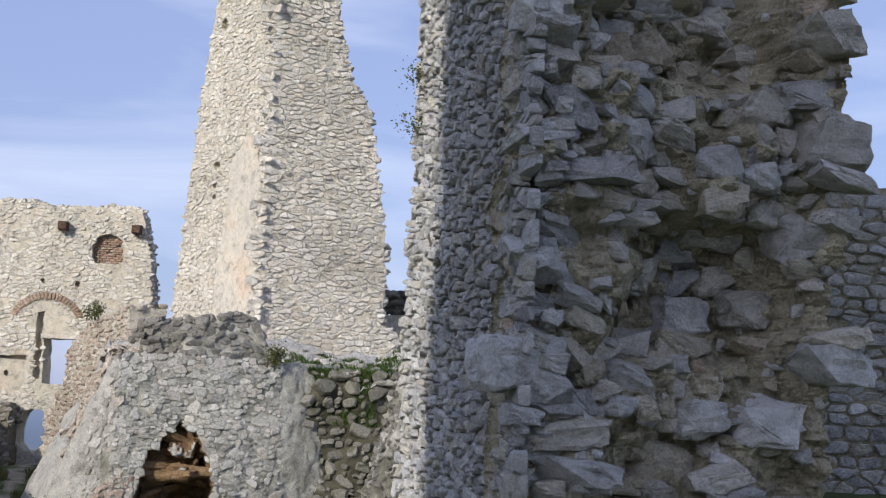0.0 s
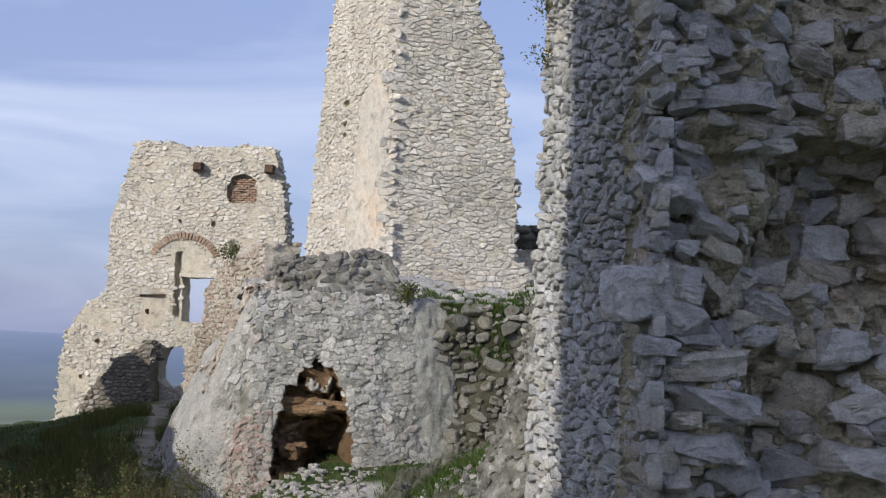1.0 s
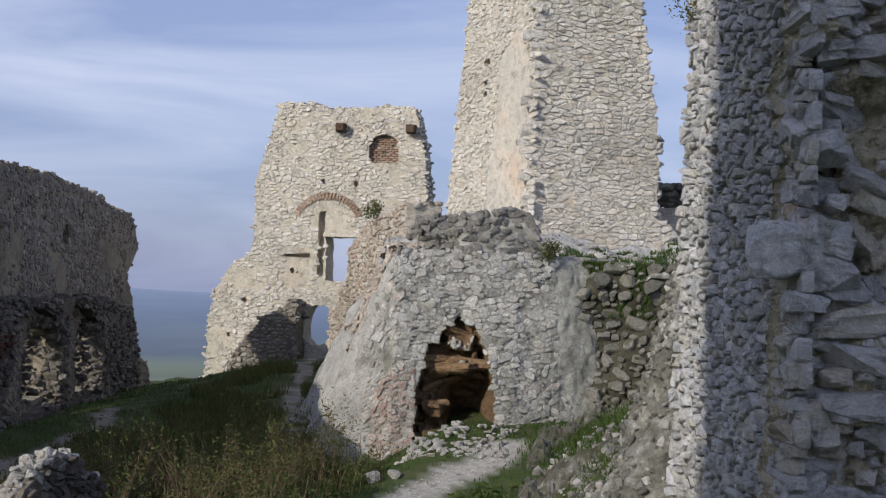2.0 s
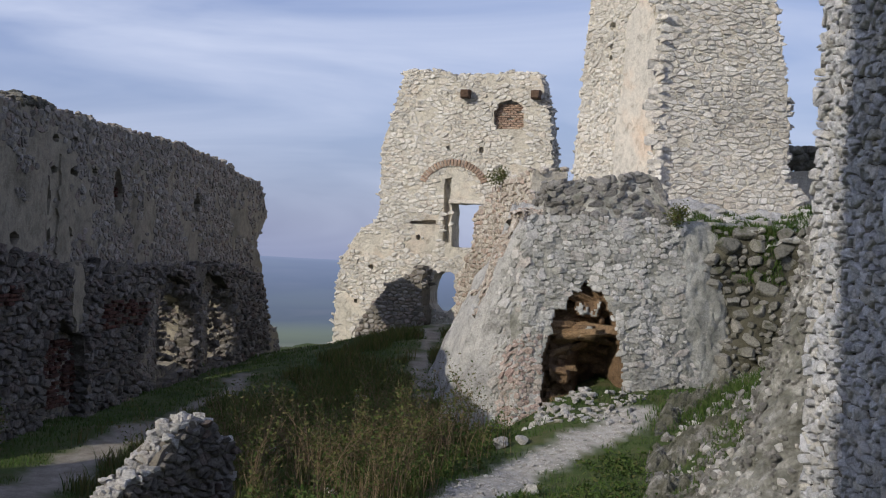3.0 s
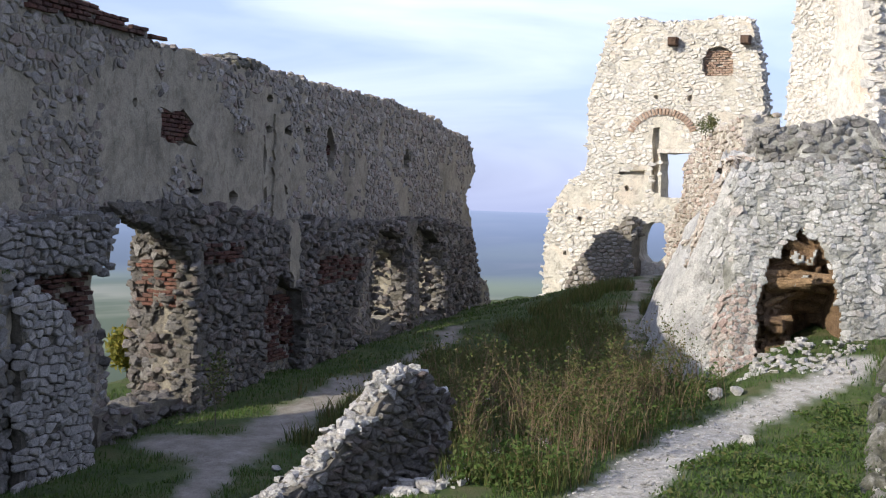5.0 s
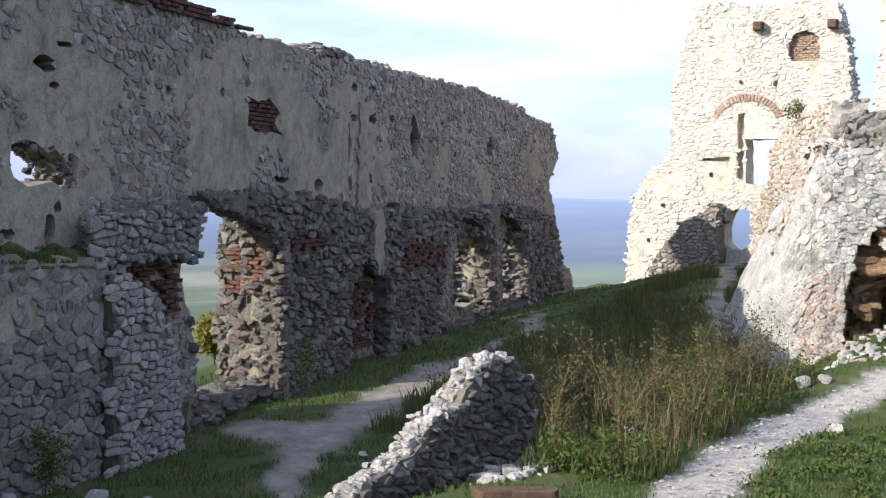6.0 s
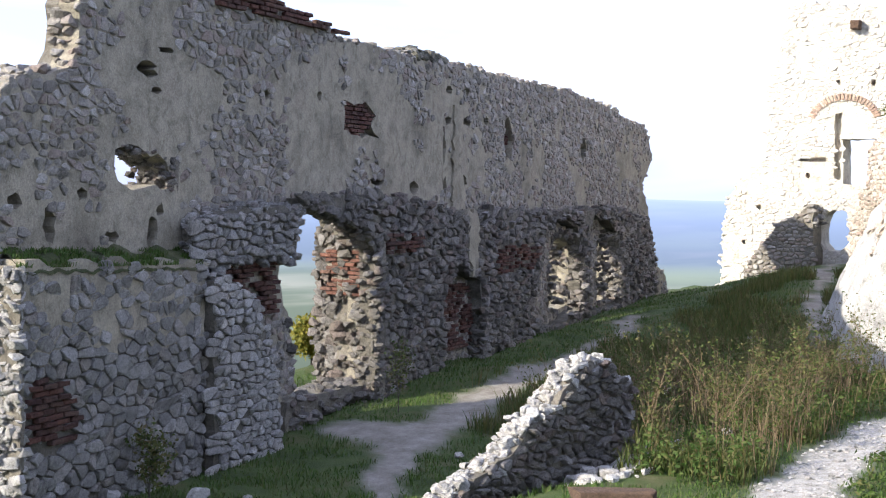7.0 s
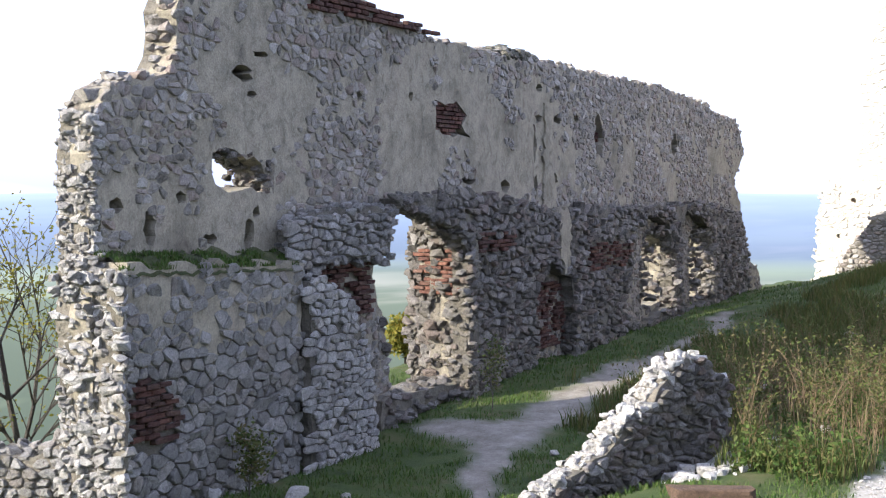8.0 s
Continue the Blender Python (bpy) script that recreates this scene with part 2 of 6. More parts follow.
class Face:
    """An upright plane: u along the ground from a to b, z up, d out of the wall towards the viewer."""

    def __init__(self, a, b, lean=0.0):
        self.o = Vector((a[0], a[1], 0))
        self.u = Vector((b[0] - a[0], b[1] - a[1], 0)).normalized()
        self.n = Vector((self.u.y, -self.u.x, 0))
        self.lean = lean

    def at(self, u, z, d=0.0):
        return self.o + self.u * u + self.n * (d - self.lean * z) + Vector((0, 0, z))

    def matrix(self, u, z, d, w, h, t, spin=0.0, tip=0.0):
        m = Matrix((self.u, self.n * -1, Vector((0, 0, 1)))).transposed().to_4x4()
        m.translation = self.at(u, z, d)
        return m @ Matrix.Rotation(spin, 4, "Y") @ Matrix.Rotation(tip, 4, "Z") @ Matrix.Diagonal((w, t, h, 1))


def inside(p, ring):
    x, y, c = p[0], p[1], False
    j = len(ring) - 1
    for i in range(len(ring)):
        a, b = ring[i], ring[j]
        if (a[1] > y) != (b[1] > y) and x < (b[0] - a[0]) * (y - a[1]) / (b[1] - a[1]) + a[0]:
            c = not c
        j = i
    return c


def ragged(ring, step=0.22, amount=0.06, rng=R):
    out = []
    for i, a in enumerate(ring):
        b = ring[(i + 1) % len(ring)]
        n = max(1, int(math.hypot(b[0] - a[0], b[1] - a[1]) / step))
        for k in range(n):
            f = k / n
            out.append((a[0] + (b[0] - a[0]) * f + rng.uniform(-amount, amount), a[1] + (b[1] - a[1]) * f + rng.uniform(-amount, amount)))
    return out


def oval(cu, cz, ru, rz, n=12, rng=R):
    return [(cu + ru * math.cos(a) * rng.uniform(0.62, 1.25), cz + rz * math.sin(a) * rng.uniform(0.62, 1.25)) for a in [i * math.tau / n for i in range(n)]]


def slab(face, ring, holes, d0, d1):
    """A plate between the depths d0 (front) and d1 (back) with holes through it."""
    from mathutils.geometry import tessellate_polygon
    rings = [ring, *holes]
    flat = [p for r in rings for p in r]
    tris = tessellate_polygon([[Vector((p[0], p[1], 0)) for p in r] for r in rings])
    n = len(flat)
    verts = [face.at(p[0], p[1], d0) for p in flat] + [face.at(p[0], p[1], d1) for p in flat]
    faces = []
    for a, b, c in tris:
        area = (flat[b][0] - flat[a][0]) * (flat[c][1] - flat[a][1]) - (flat[b][1] - flat[a][1]) * (flat[c][0] - flat[a][0])
        t = (a, b, c) if area > 0 else (a, c, b)
        faces += [t, (t[2] + n, t[1] + n, t[0] + n)]
    k = 0
    for r in rings:
        m = len(r)
        for i in range(m):
            a, b = k + i, k + (i + 1) % m
            faces.append((a, b, b + n, a + n))
        k += m
    return verts, faces


# stone shapes: unit pieces, x along the wall, -y out of it, z up
def cobble(rng):
    """A roughly dressed face: an uneven outline, a chamfer and a nearly flat, tilted front."""
    n = rng.choice((6, 7, 8, 9))
    ang = sorted((i + rng.uniform(-0.36, 0.36)) * math.tau / n for i in range(n))
    e = rng.uniform(3.5, 8.0)
    ring = []
    for a in ang:
        c, s = math.cos(a), math.sin(a)
        r = (abs(c) ** e + abs(s) ** e) ** (-1 / e) * rng.uniform(0.86, 1.06)
        ring.append((0.5 * r * c, 0.5 * r * s))
    sx, sz = rng.uniform(-0.35, 0.35), rng.uniform(-0.4, 0.3)
    q = rng.uniform(0.80, 0.93)
    verts = [(x, 0.6, z) for x, z in ring]
    verts += [(x, -0.5 + rng.uniform(-0.12, 0.12) + 0.6 * (sx * x + sz * z), z) for x, z in ring]
    verts += [(x * q + rng.uniform(-0.03, 0.03), -0.92 + rng.uniform(-0.08, 0.08) + sx * x + sz * z, z * q + rng.uniform(-0.03, 0.03)) for x, z in ring]
    faces = [(k * n + i, k * n + (i + 1) % n, (k + 1) * n + (i + 1) % n, (k + 1) * n + i) for k in (0, 1) for i in range(n)]
    verts.append((rng.uniform(-0.15, 0.15), -1.0, rng.uniform(-0.15, 0.15)))
    faces += [(2 * n + i, 2 * n + (i + 1) % n, 3 * n) for i in range(n)]
    return verts, faces


def boulder(rng, level=2, cuts=14):
    """An angular block: a rounded box, knapped by random planes and roughened."""
    bm = bmesh.new()
    bmesh.ops.create_icosphere(bm, subdivisions=level, radius=1.0)
    planes = [(Vector((rng.gauss(0, 1), rng.gauss(0, 1), rng.gauss(0, 1))).normalized(), rng.uniform(0.42, 0.80)) for _ in range(cuts)]
    off = Vector((rng.uniform(0, 50), rng.uniform(0, 50), rng.uniform(0, 50)))
    for v in bm.verts:
        p = Vector([math.copysign(abs(c) ** 0.6, c) for c in v.co]) * 0.8
        for n, d in planes:
            k = p.dot(n) - d
            if k > 0:
                p -= n * k
        p += p.normalized() * (0.05 * noise.turbulence(p * 1.7 + off, 3, False) + 0.05 * noise.turbulence(p * 4.0 + off, 3, True) * (level > 2))
        v.co = p * 0.70
    verts, faces = [tuple(v.co) for v in bm.verts], [tuple(v.index for v in f.verts) for f in bm.faces]
    bm.free()
    return verts, faces


def box_piece(rng):
    j = lambda: rng.uniform(-0.05, 0.05)
    verts = [(x * 0.5 + j(), y, z * 0.5 + j()) for y in (0.5, -0.8) for x, z in ((-1, -1), (1, -1), (1, 1), (-1, 1))]
    verts += [(x * 0.44 + j(), -1 + j(), z * 0.38 + j()) for x, z in ((-1, -1), (1, -1), (1, 1), (-1, 1))]
    faces = [(k + i, k + (i + 1) % 4, k + 4 + (i + 1) % 4, k + 4 + i) for k in (0, 4) for i in range(4)] + [(8, 9, 10, 11)]
    return verts, faces


def shard(rng, cuts=0):
    """A broken block with plane faces and keen edges, finely chipped when cut up further."""
    bm = bmesh.new()
    for _ in range(rng.choice((14, 17, 20))):
        p = Vector([rng.uniform(-1, 1) for _ in range(3)])
        k = max(abs(c) for c in p)
        p = p / k * rng.uniform(0.86, 1.0)
        bm.verts.new((0.56 * p.x, 0.56 * p.y, 0.56 * p.z))
    hull = bmesh.ops.convex_hull(bm, input=bm.verts[:])
    bmesh.ops.delete(bm, geom=list({g for g in hull["geom_interior"] + hull["geom_unused"] if isinstance(g, bmesh.types.BMVert)}), context="VERTS")
    if cuts:
        bmesh.ops.subdivide_edges(bm, edges=bm.edges[:], cuts=cuts, use_grid_fill=True)
        bmesh.ops.triangulate(bm, faces=bm.faces[:])
        off = Vector((rng.uniform(0, 50), rng.uniform(0, 50), rng.uniform(0, 50)))
        for v in bm.verts:
            q = Vector((v.co.x * 3.2, v.co.y * 3.2, v.co.z * 4.2)) + off
            v.co += v.co.normalized() * (0.06 * noise.noise(q) + 0.045 * noise.noise(q * 2.3) + 0.03 * noise.noise(q * 5.1))
    bm.verts.index_update()
    verts, faces = [tuple(v.co) for v in bm.verts], [tuple(v.index for v in f.verts) for f in bm.faces]
    bm.free()
    return verts, faces


CHISEL = random.Random(41)
SHARDS = [shard(CHISEL) for _ in range(30)]
BIG_SHARDS = [shard(CHISEL, 4) for _ in range(20)]
COBBLES = [cobble(R) for _ in range(40)]
BOULDERS = [boulder(R) for _ in range(18)]
CHIPS = [boulder(R, 1, 6) for _ in range(18)]
BOXES = [box_piece(R) for _ in range(8)]
SHARED = {}


def lay(parent, shapes, placed, mat, name="stone", singles=0, pick=None, shade=False):
    """Pieces at the given poses: some as objects of their own, the rest joined into one mesh."""
    placed = list(placed)
    chosen = set()
    if singles:
        order = sorted(range(len(placed)), key=pick) if pick else list(range(len(placed)))
        chosen = set(order[:singles])
    verts, faces, k = [], [], 0
    for i, m in enumerate(placed):
        s = R.randrange(len(shapes))
        if i in chosen:
            key = (id(shapes), s, mat.name)
            if key not in SHARED:
                SHARED[key] = mesh_of(name, *shapes[s], mat, shade)
            ob = new(name, SHARED[key])
            ob.matrix_world = m
            adopt(ob, parent)
            continue
        vs, fs = shapes[s]
        arr = np.array(vs) @ np.array(m.to_3x3()).T + np.array(m.translation)
        verts.append(arr)
        faces += [tuple(a + k for a in f) for f in fs]
        k += len(vs)
    if verts:
        ob = part(name + "_rubble" if name == "stone" else name + "_rest", np.concatenate(verts), faces, mat, None, shade=shade, kind="stuff")
        adopt(ob, parent)


def ragged_edge(face, pts, size, rng=R, depth=1.0, out=0.0):
    """Stones that crown a broken edge, along a line of (u, z), over the wall's whole thickness."""
    for a, b in zip(pts, pts[1:]):
        n = max(1, int(math.hypot(b[0] - a[0], b[1] - a[1]) / (size * 0.55)))
        for k in range(n):
            f = (k + rng.random()) / n
            for _ in range(max(1, int(depth / (size * 1.0)))):
                s = size * rng.uniform(0.5, 1.25)
                yield face.matrix(a[0] + (b[0] - a[0]) * f + rng.uniform(-0.05, 0.05), a[1] + (b[1] - a[1]) * f + rng.uniform(-0.09, 0.05),
                                  out - rng.uniform(0.05, depth), s * rng.uniform(0.8, 1.4), s * rng.uniform(0.5, 0.8), s, rng.gauss(0, 0.25), rng.gauss(0, 0.5))


# ---------------------------------------------------------------- ground


def height(x, y):
    z = 1.15 * smooth(26, 45, y) * smooth(-18.0, -12.0, x) + 0.15 * smooth(30, 42, y)
    z -= 0.55 * smooth(27, 15, y) * smooth(-6.8, -9.8, x)
    foot = -1.2 - 1.0 * smooth(9, 17, y) - 0.8 * smooth(17, 27, y)
    bank = smooth(0, 1, (x - foot) / 2.7) * smooth(33, 27, y) * (1 - 0.8 * smooth(11.5, 8.0, y) * smooth(-0.6, 0.4, x))
    z += bank * (3.0 - 1.1 * smooth(16, 27, y))
    z += 0.95 * smooth(-6.8, -4.6, x) * smooth(23, 29, y) * smooth(60, 40, y) * (1 - bank)
    z += 1.9 * smooth(8, 1.5, math.hypot(x, y)) * (1 - bank)
    far = max(-18.6 - 0.135 * (y - 45) * 0.5 - x, y - 50.5, -(y + 25), x - 45, (10.8 - y) - 0.55 * (x + 13.8) if x < -13.6 else -9)
    if far > 0:
        z -= 0.62 * far if far < 40 else 24.8 + 0.36 * (far - 40) * (1 if far < 250 else 0) + (75.6 if far >= 250 else 0)
    r = math.hypot(x, y)
    near = smooth(300, 120, r)
    if r < 130:
        z += 0.05 * noise.turbulence(Vector((x * 0.8, y * 0.8, 0)), 4, False) + 0.10 * noise.noise(Vector((x * 0.35, y * 0.35, 3)))
    z = max(z, -95.0)
    if r > 700:
        z += 95 * smooth(1500, 4700, r) * (0.86 + 0.16 * noise.noise(Vector((math.atan2(x, y) * 7, r / 1600, 1))))
    return z


PATHS = [
    ([(-8.6, 11.0), (-10.05, 15.5), (-10.87, 17.0), (-11.5, 18.4)], 0.3),
    ([(-13.1, 19.3), (-12.3, 19.2), (-11.75, 18.8)], 0.5),
    ([(-11.6, 18.5), (-11.85, 19.6), (-12.0, 20.9), (-12.35, 22.7), (-12.4, 24.5), (-12.8, 25.7)], 0.5),
    ([(-12.8, 25.7), (-13.3, 31), (-14.5, 34.2)], 0.22),
    ([(-4.5, 12.5), (-5.05, 17.0), (-5.15, 20.5), (-5.03, 23.8), (-4.55, 24.95), (-3.95, 26.2), (-3.7, 27.2)], 0.46),
    ([(-8.5, 29.0), (-9.2, 32.9), (-9.9, 34.5), (-10.83, 37.8), (-11.3, 40.5), (-12.3, 44.5), (-12.6, 46.8)], 0.17),
]


def path_amount(x, y):
    best = 0.0
    for pts, half in PATHS:
        for a, b in zip(pts, pts[1:]):
            dx, dy = b[0] - a[0], b[1] - a[1]
            t = min(1, max(0, ((x - a[0]) * dx + (y - a[1]) * dy) / (dx * dx + dy * dy)))
            d = math.hypot(x - a[0] - t * dx, y - a[1] - t * dy) + 0.25 * noise.noise(Vector((x * 1.3, y * 1.3, 9)))
            best = max(best, smooth(half * 1.25, half * 0.7, d))
    return best


def ground_material():
    m, nt, bsdf = material("turf_and_trodden_earth")
    v = coords(nt)
    at = nt.nodes.new("ShaderNodeAttribute")
    at.attribute_name = "trodden"
    turf = ramp_of(nt, noise_of(nt, v, 1.3, 7, 0.65), [(0.3, (0.026, 0.042, 0.011)), (0.5, (0.05, 0.075, 0.018)), (0.62, (0.075, 0.08, 0.03)), (0.75, (0.11, 0.095, 0.055))])
    earth = ramp_of(nt, noise_of(nt, v, 3.0, 8, 0.7), [(0.3, (0.15, 0.13, 0.10)), (0.55, (0.245, 0.222, 0.185)), (0.75, (0.33, 0.307, 0.268))])
    gravel = noise_of(nt, v, 40, 4, 0.7)
    chalk = nt.nodes.new("ShaderNodeAttribute")
    chalk.attribute_name = "gravelly"
    white = ramp_of(nt, noise_of(nt, v, 5.0, 8, 0.75), [(0.3, (0.23, 0.21, 0.175)), (0.5, (0.37, 0.35, 0.31)), (0.7, (0.49, 0.47, 0.43))])
    earth = mix_of(nt, chalk.outputs["Fac"], earth, white)
    earth = mix_of(nt, 0.5, earth, ramp_of(nt, gravel, [(0.35, (0.35, 0.35, 0.35)), (0.65, (0.65, 0.65, 0.65))]), "OVERLAY")
    nt.links.new(mix_of(nt, at.outputs["Fac"], turf, earth), bsdf.inputs["Base Color"])
    bump_of(nt, bsdf, noise_of(nt, v, 9.0, 8, 0.75), 0.8, 0.06)
    return m


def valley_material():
    """Far plain: fields, woods and villages, with distance haze painted on as bluish glow."""
    m, nt, bsdf = material("haze_painted_valley")
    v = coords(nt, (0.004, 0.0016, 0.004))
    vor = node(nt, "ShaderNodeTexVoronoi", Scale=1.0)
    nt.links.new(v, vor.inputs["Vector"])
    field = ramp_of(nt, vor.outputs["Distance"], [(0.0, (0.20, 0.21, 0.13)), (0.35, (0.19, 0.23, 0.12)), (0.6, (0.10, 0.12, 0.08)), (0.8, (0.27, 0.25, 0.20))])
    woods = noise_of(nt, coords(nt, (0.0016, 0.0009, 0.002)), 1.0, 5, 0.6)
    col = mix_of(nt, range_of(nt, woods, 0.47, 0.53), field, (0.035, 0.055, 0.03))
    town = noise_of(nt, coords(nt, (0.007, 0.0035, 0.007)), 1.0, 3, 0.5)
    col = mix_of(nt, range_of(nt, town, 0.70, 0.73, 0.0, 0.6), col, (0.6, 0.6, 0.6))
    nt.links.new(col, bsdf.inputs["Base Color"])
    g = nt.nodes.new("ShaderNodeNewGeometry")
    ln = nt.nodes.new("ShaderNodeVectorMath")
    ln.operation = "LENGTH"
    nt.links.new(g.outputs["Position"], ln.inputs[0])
    haze_glow = node(nt, "ShaderNodeEmission", Strength=1.0)
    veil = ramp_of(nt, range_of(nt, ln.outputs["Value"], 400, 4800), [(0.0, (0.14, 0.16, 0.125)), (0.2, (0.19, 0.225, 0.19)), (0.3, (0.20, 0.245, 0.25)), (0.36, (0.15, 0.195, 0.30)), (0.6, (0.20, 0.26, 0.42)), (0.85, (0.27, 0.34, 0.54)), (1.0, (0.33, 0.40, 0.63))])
    nt.links.new(veil, haze_glow.inputs["Color"])
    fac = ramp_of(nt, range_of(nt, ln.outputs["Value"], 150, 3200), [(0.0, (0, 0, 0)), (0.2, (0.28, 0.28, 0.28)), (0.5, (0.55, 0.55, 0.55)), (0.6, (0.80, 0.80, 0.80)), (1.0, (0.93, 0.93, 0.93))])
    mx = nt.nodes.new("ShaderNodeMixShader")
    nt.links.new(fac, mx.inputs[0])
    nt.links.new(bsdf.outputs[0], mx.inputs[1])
    nt.links.new(haze_glow.outputs[0], mx.inputs[2])
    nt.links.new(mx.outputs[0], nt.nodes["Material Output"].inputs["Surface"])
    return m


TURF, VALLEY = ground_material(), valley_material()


def build_ground():
    """One sheet: a fine fan in front of the viewer, coarse behind, with rings that widen out to the horizon."""
    radii = [0.0] + [1.5 * 1.045 ** i for i in range(48)]
    while radii[-1] < 60:
        radii.append(radii[-1] + 0.33)
    while radii[-1] < 4850:
        radii.append(radii[-1] * 1.07)
    turns = [-30 + 0.42 * i for i in range(215)]
    a = turns[-1]
    while a < 325:
        a += 5.0
        turns.append(a)
    verts, faces, tread = [], [], []
    n = len(turns)
    for r in radii:
        for t in turns:
            x, y = -r * math.sin(radians(t)), r * math.cos(radians(t))
            verts.append((x, y, height(x, y)))
            tread.append(path_amount(x, y) if r < 62 else 0.0)
    for i in range(len(radii) - 1):
        for j in range(n):
            k = (j + 1) % n
            faces.append((i * n + j, i * n + k, (i + 1) * n + k, (i + 1) * n + j))
    ob = part("ground", verts, faces, TURF, None, shade=True)
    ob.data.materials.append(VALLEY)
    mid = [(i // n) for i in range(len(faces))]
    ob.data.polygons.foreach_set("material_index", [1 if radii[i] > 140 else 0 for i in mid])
    at = ob.data.attributes.new("trodden", "FLOAT", "POINT")
    at.data.foreach_set("value", tread)
    gv = ob.data.attributes.new("gravelly", "FLOAT", "POINT")
    gv.data.foreach_set("value", [smooth(-7.5, -6.0, v[0]) for v in verts])
    tagged(ob, "grassy castle hill with trodden paths above a hazy valley", "ground", kind="structure")
    return ob


build_ground()

# ---------------------------------------------------------------- rubble over a face


class Mask:
    """How likely a stone shows at each spot of a face."""

    def __init__(self, u0, u1, z0, z1, res=0.06, value=0.0):
        self.box, self.res = (u0, u1, z0, z1), res
        self.us = np.arange(u0, u1 + res, res)
        self.zs = np.arange(z0, z1 + res, res)
        self.a = np.full((len(self.us), len(self.zs)), float(value))

    def fill(self, ring, value):
        U, Z = np.meshgrid(self.us, self.zs, indexing="ij")
        c = np.zeros(U.shape, bool)
        j = len(ring) - 1
        for i in range(len(ring)):
            (xa, ya), (xb, yb) = ring[i], ring[j]
            if ya != yb:
                c ^= ((ya > Z) != (yb > Z)) & (U < (xb - xa) * (Z - ya) / (yb - ya) + xa)
            j = i
        if callable(value):
            for p, q in zip(*np.nonzero(c)):
                self.a[p, q] = value(self.us[p], self.zs[q])
        else:
            self.a[c] = value
        return self

    def __call__(self, u, z):
        p, q = int((u - self.box[0]) / self.res + 0.5), int((z - self.box[2]) / self.res + 0.5)
        return self.a[p, q] if 0 <= p < len(self.us) and 0 <= q < len(self.zs) else 0.0


def rubble(face, mask, sizes, rng=R, out=0.0, thick=0.09, spin=0.2, tight=0.76, tip=0.1):
    """Random rubble: large stones first, then ever smaller ones in the gaps."""
    u0, u1, z0, z1 = mask.box
    area, cells = (u1 - u0) * (z1 - z0), {}
    for w0, h0, fill in sizes:
        for _ in range(int(area / (w0 * h0) * fill * 2.0)):
            u, z = rng.uniform(u0, u1), rng.uniform(z0, z1)
            k = mask(u, z)
            if k <= 0 or rng.random() > k:
                continue
            w, h = w0 * rng.uniform(0.7, 1.35), h0 * rng.uniform(0.75, 1.3)
            ci, cj, ok = int(u * 2.5), int(z * 2.5), True
            for i in (ci - 1, ci, ci + 1):
                for j in (cj - 1, cj, cj + 1):
                    for q in cells.get((i, j), ()):
                        if abs(u - q[0]) < (w + q[2]) * 0.5 * tight and abs(z - q[1]) < (h + q[3]) * 0.5 * tight:
                            ok = False
                            break
                    if not ok:
                        break
                if not ok:
                    break
            if ok:
                cells.setdefault((ci, cj), []).append((u, z, w, h))
                t = thick * rng.uniform(0.55, 1.3) * (0.6 + 0.4 * w / sizes[0][0])
                yield face.matrix(u, z, out * rng.uniform(-1, 1) - 0.25 * t, w, h, t, rng.gauss(0, spin), rng.gauss(0, tip))


def clip(poly, nx, ny, c):
    """The part of a polygon on the side nx*x + ny*y <= c of a line."""
    out = []
    for i, a in enumerate(poly):
        b = poly[i - 1]
        da, db = nx * a[0] + ny * a[1] - c, nx * b[0] + ny * b[1] - c
        if (da <= 0) != (db <= 0):
            t = db / (db - da)
            out.append((b[0] + (a[0] - b[0]) * t, b[1] + (a[1] - b[1]) * t))
        if da <= 0:
            out.append(a)
    return out


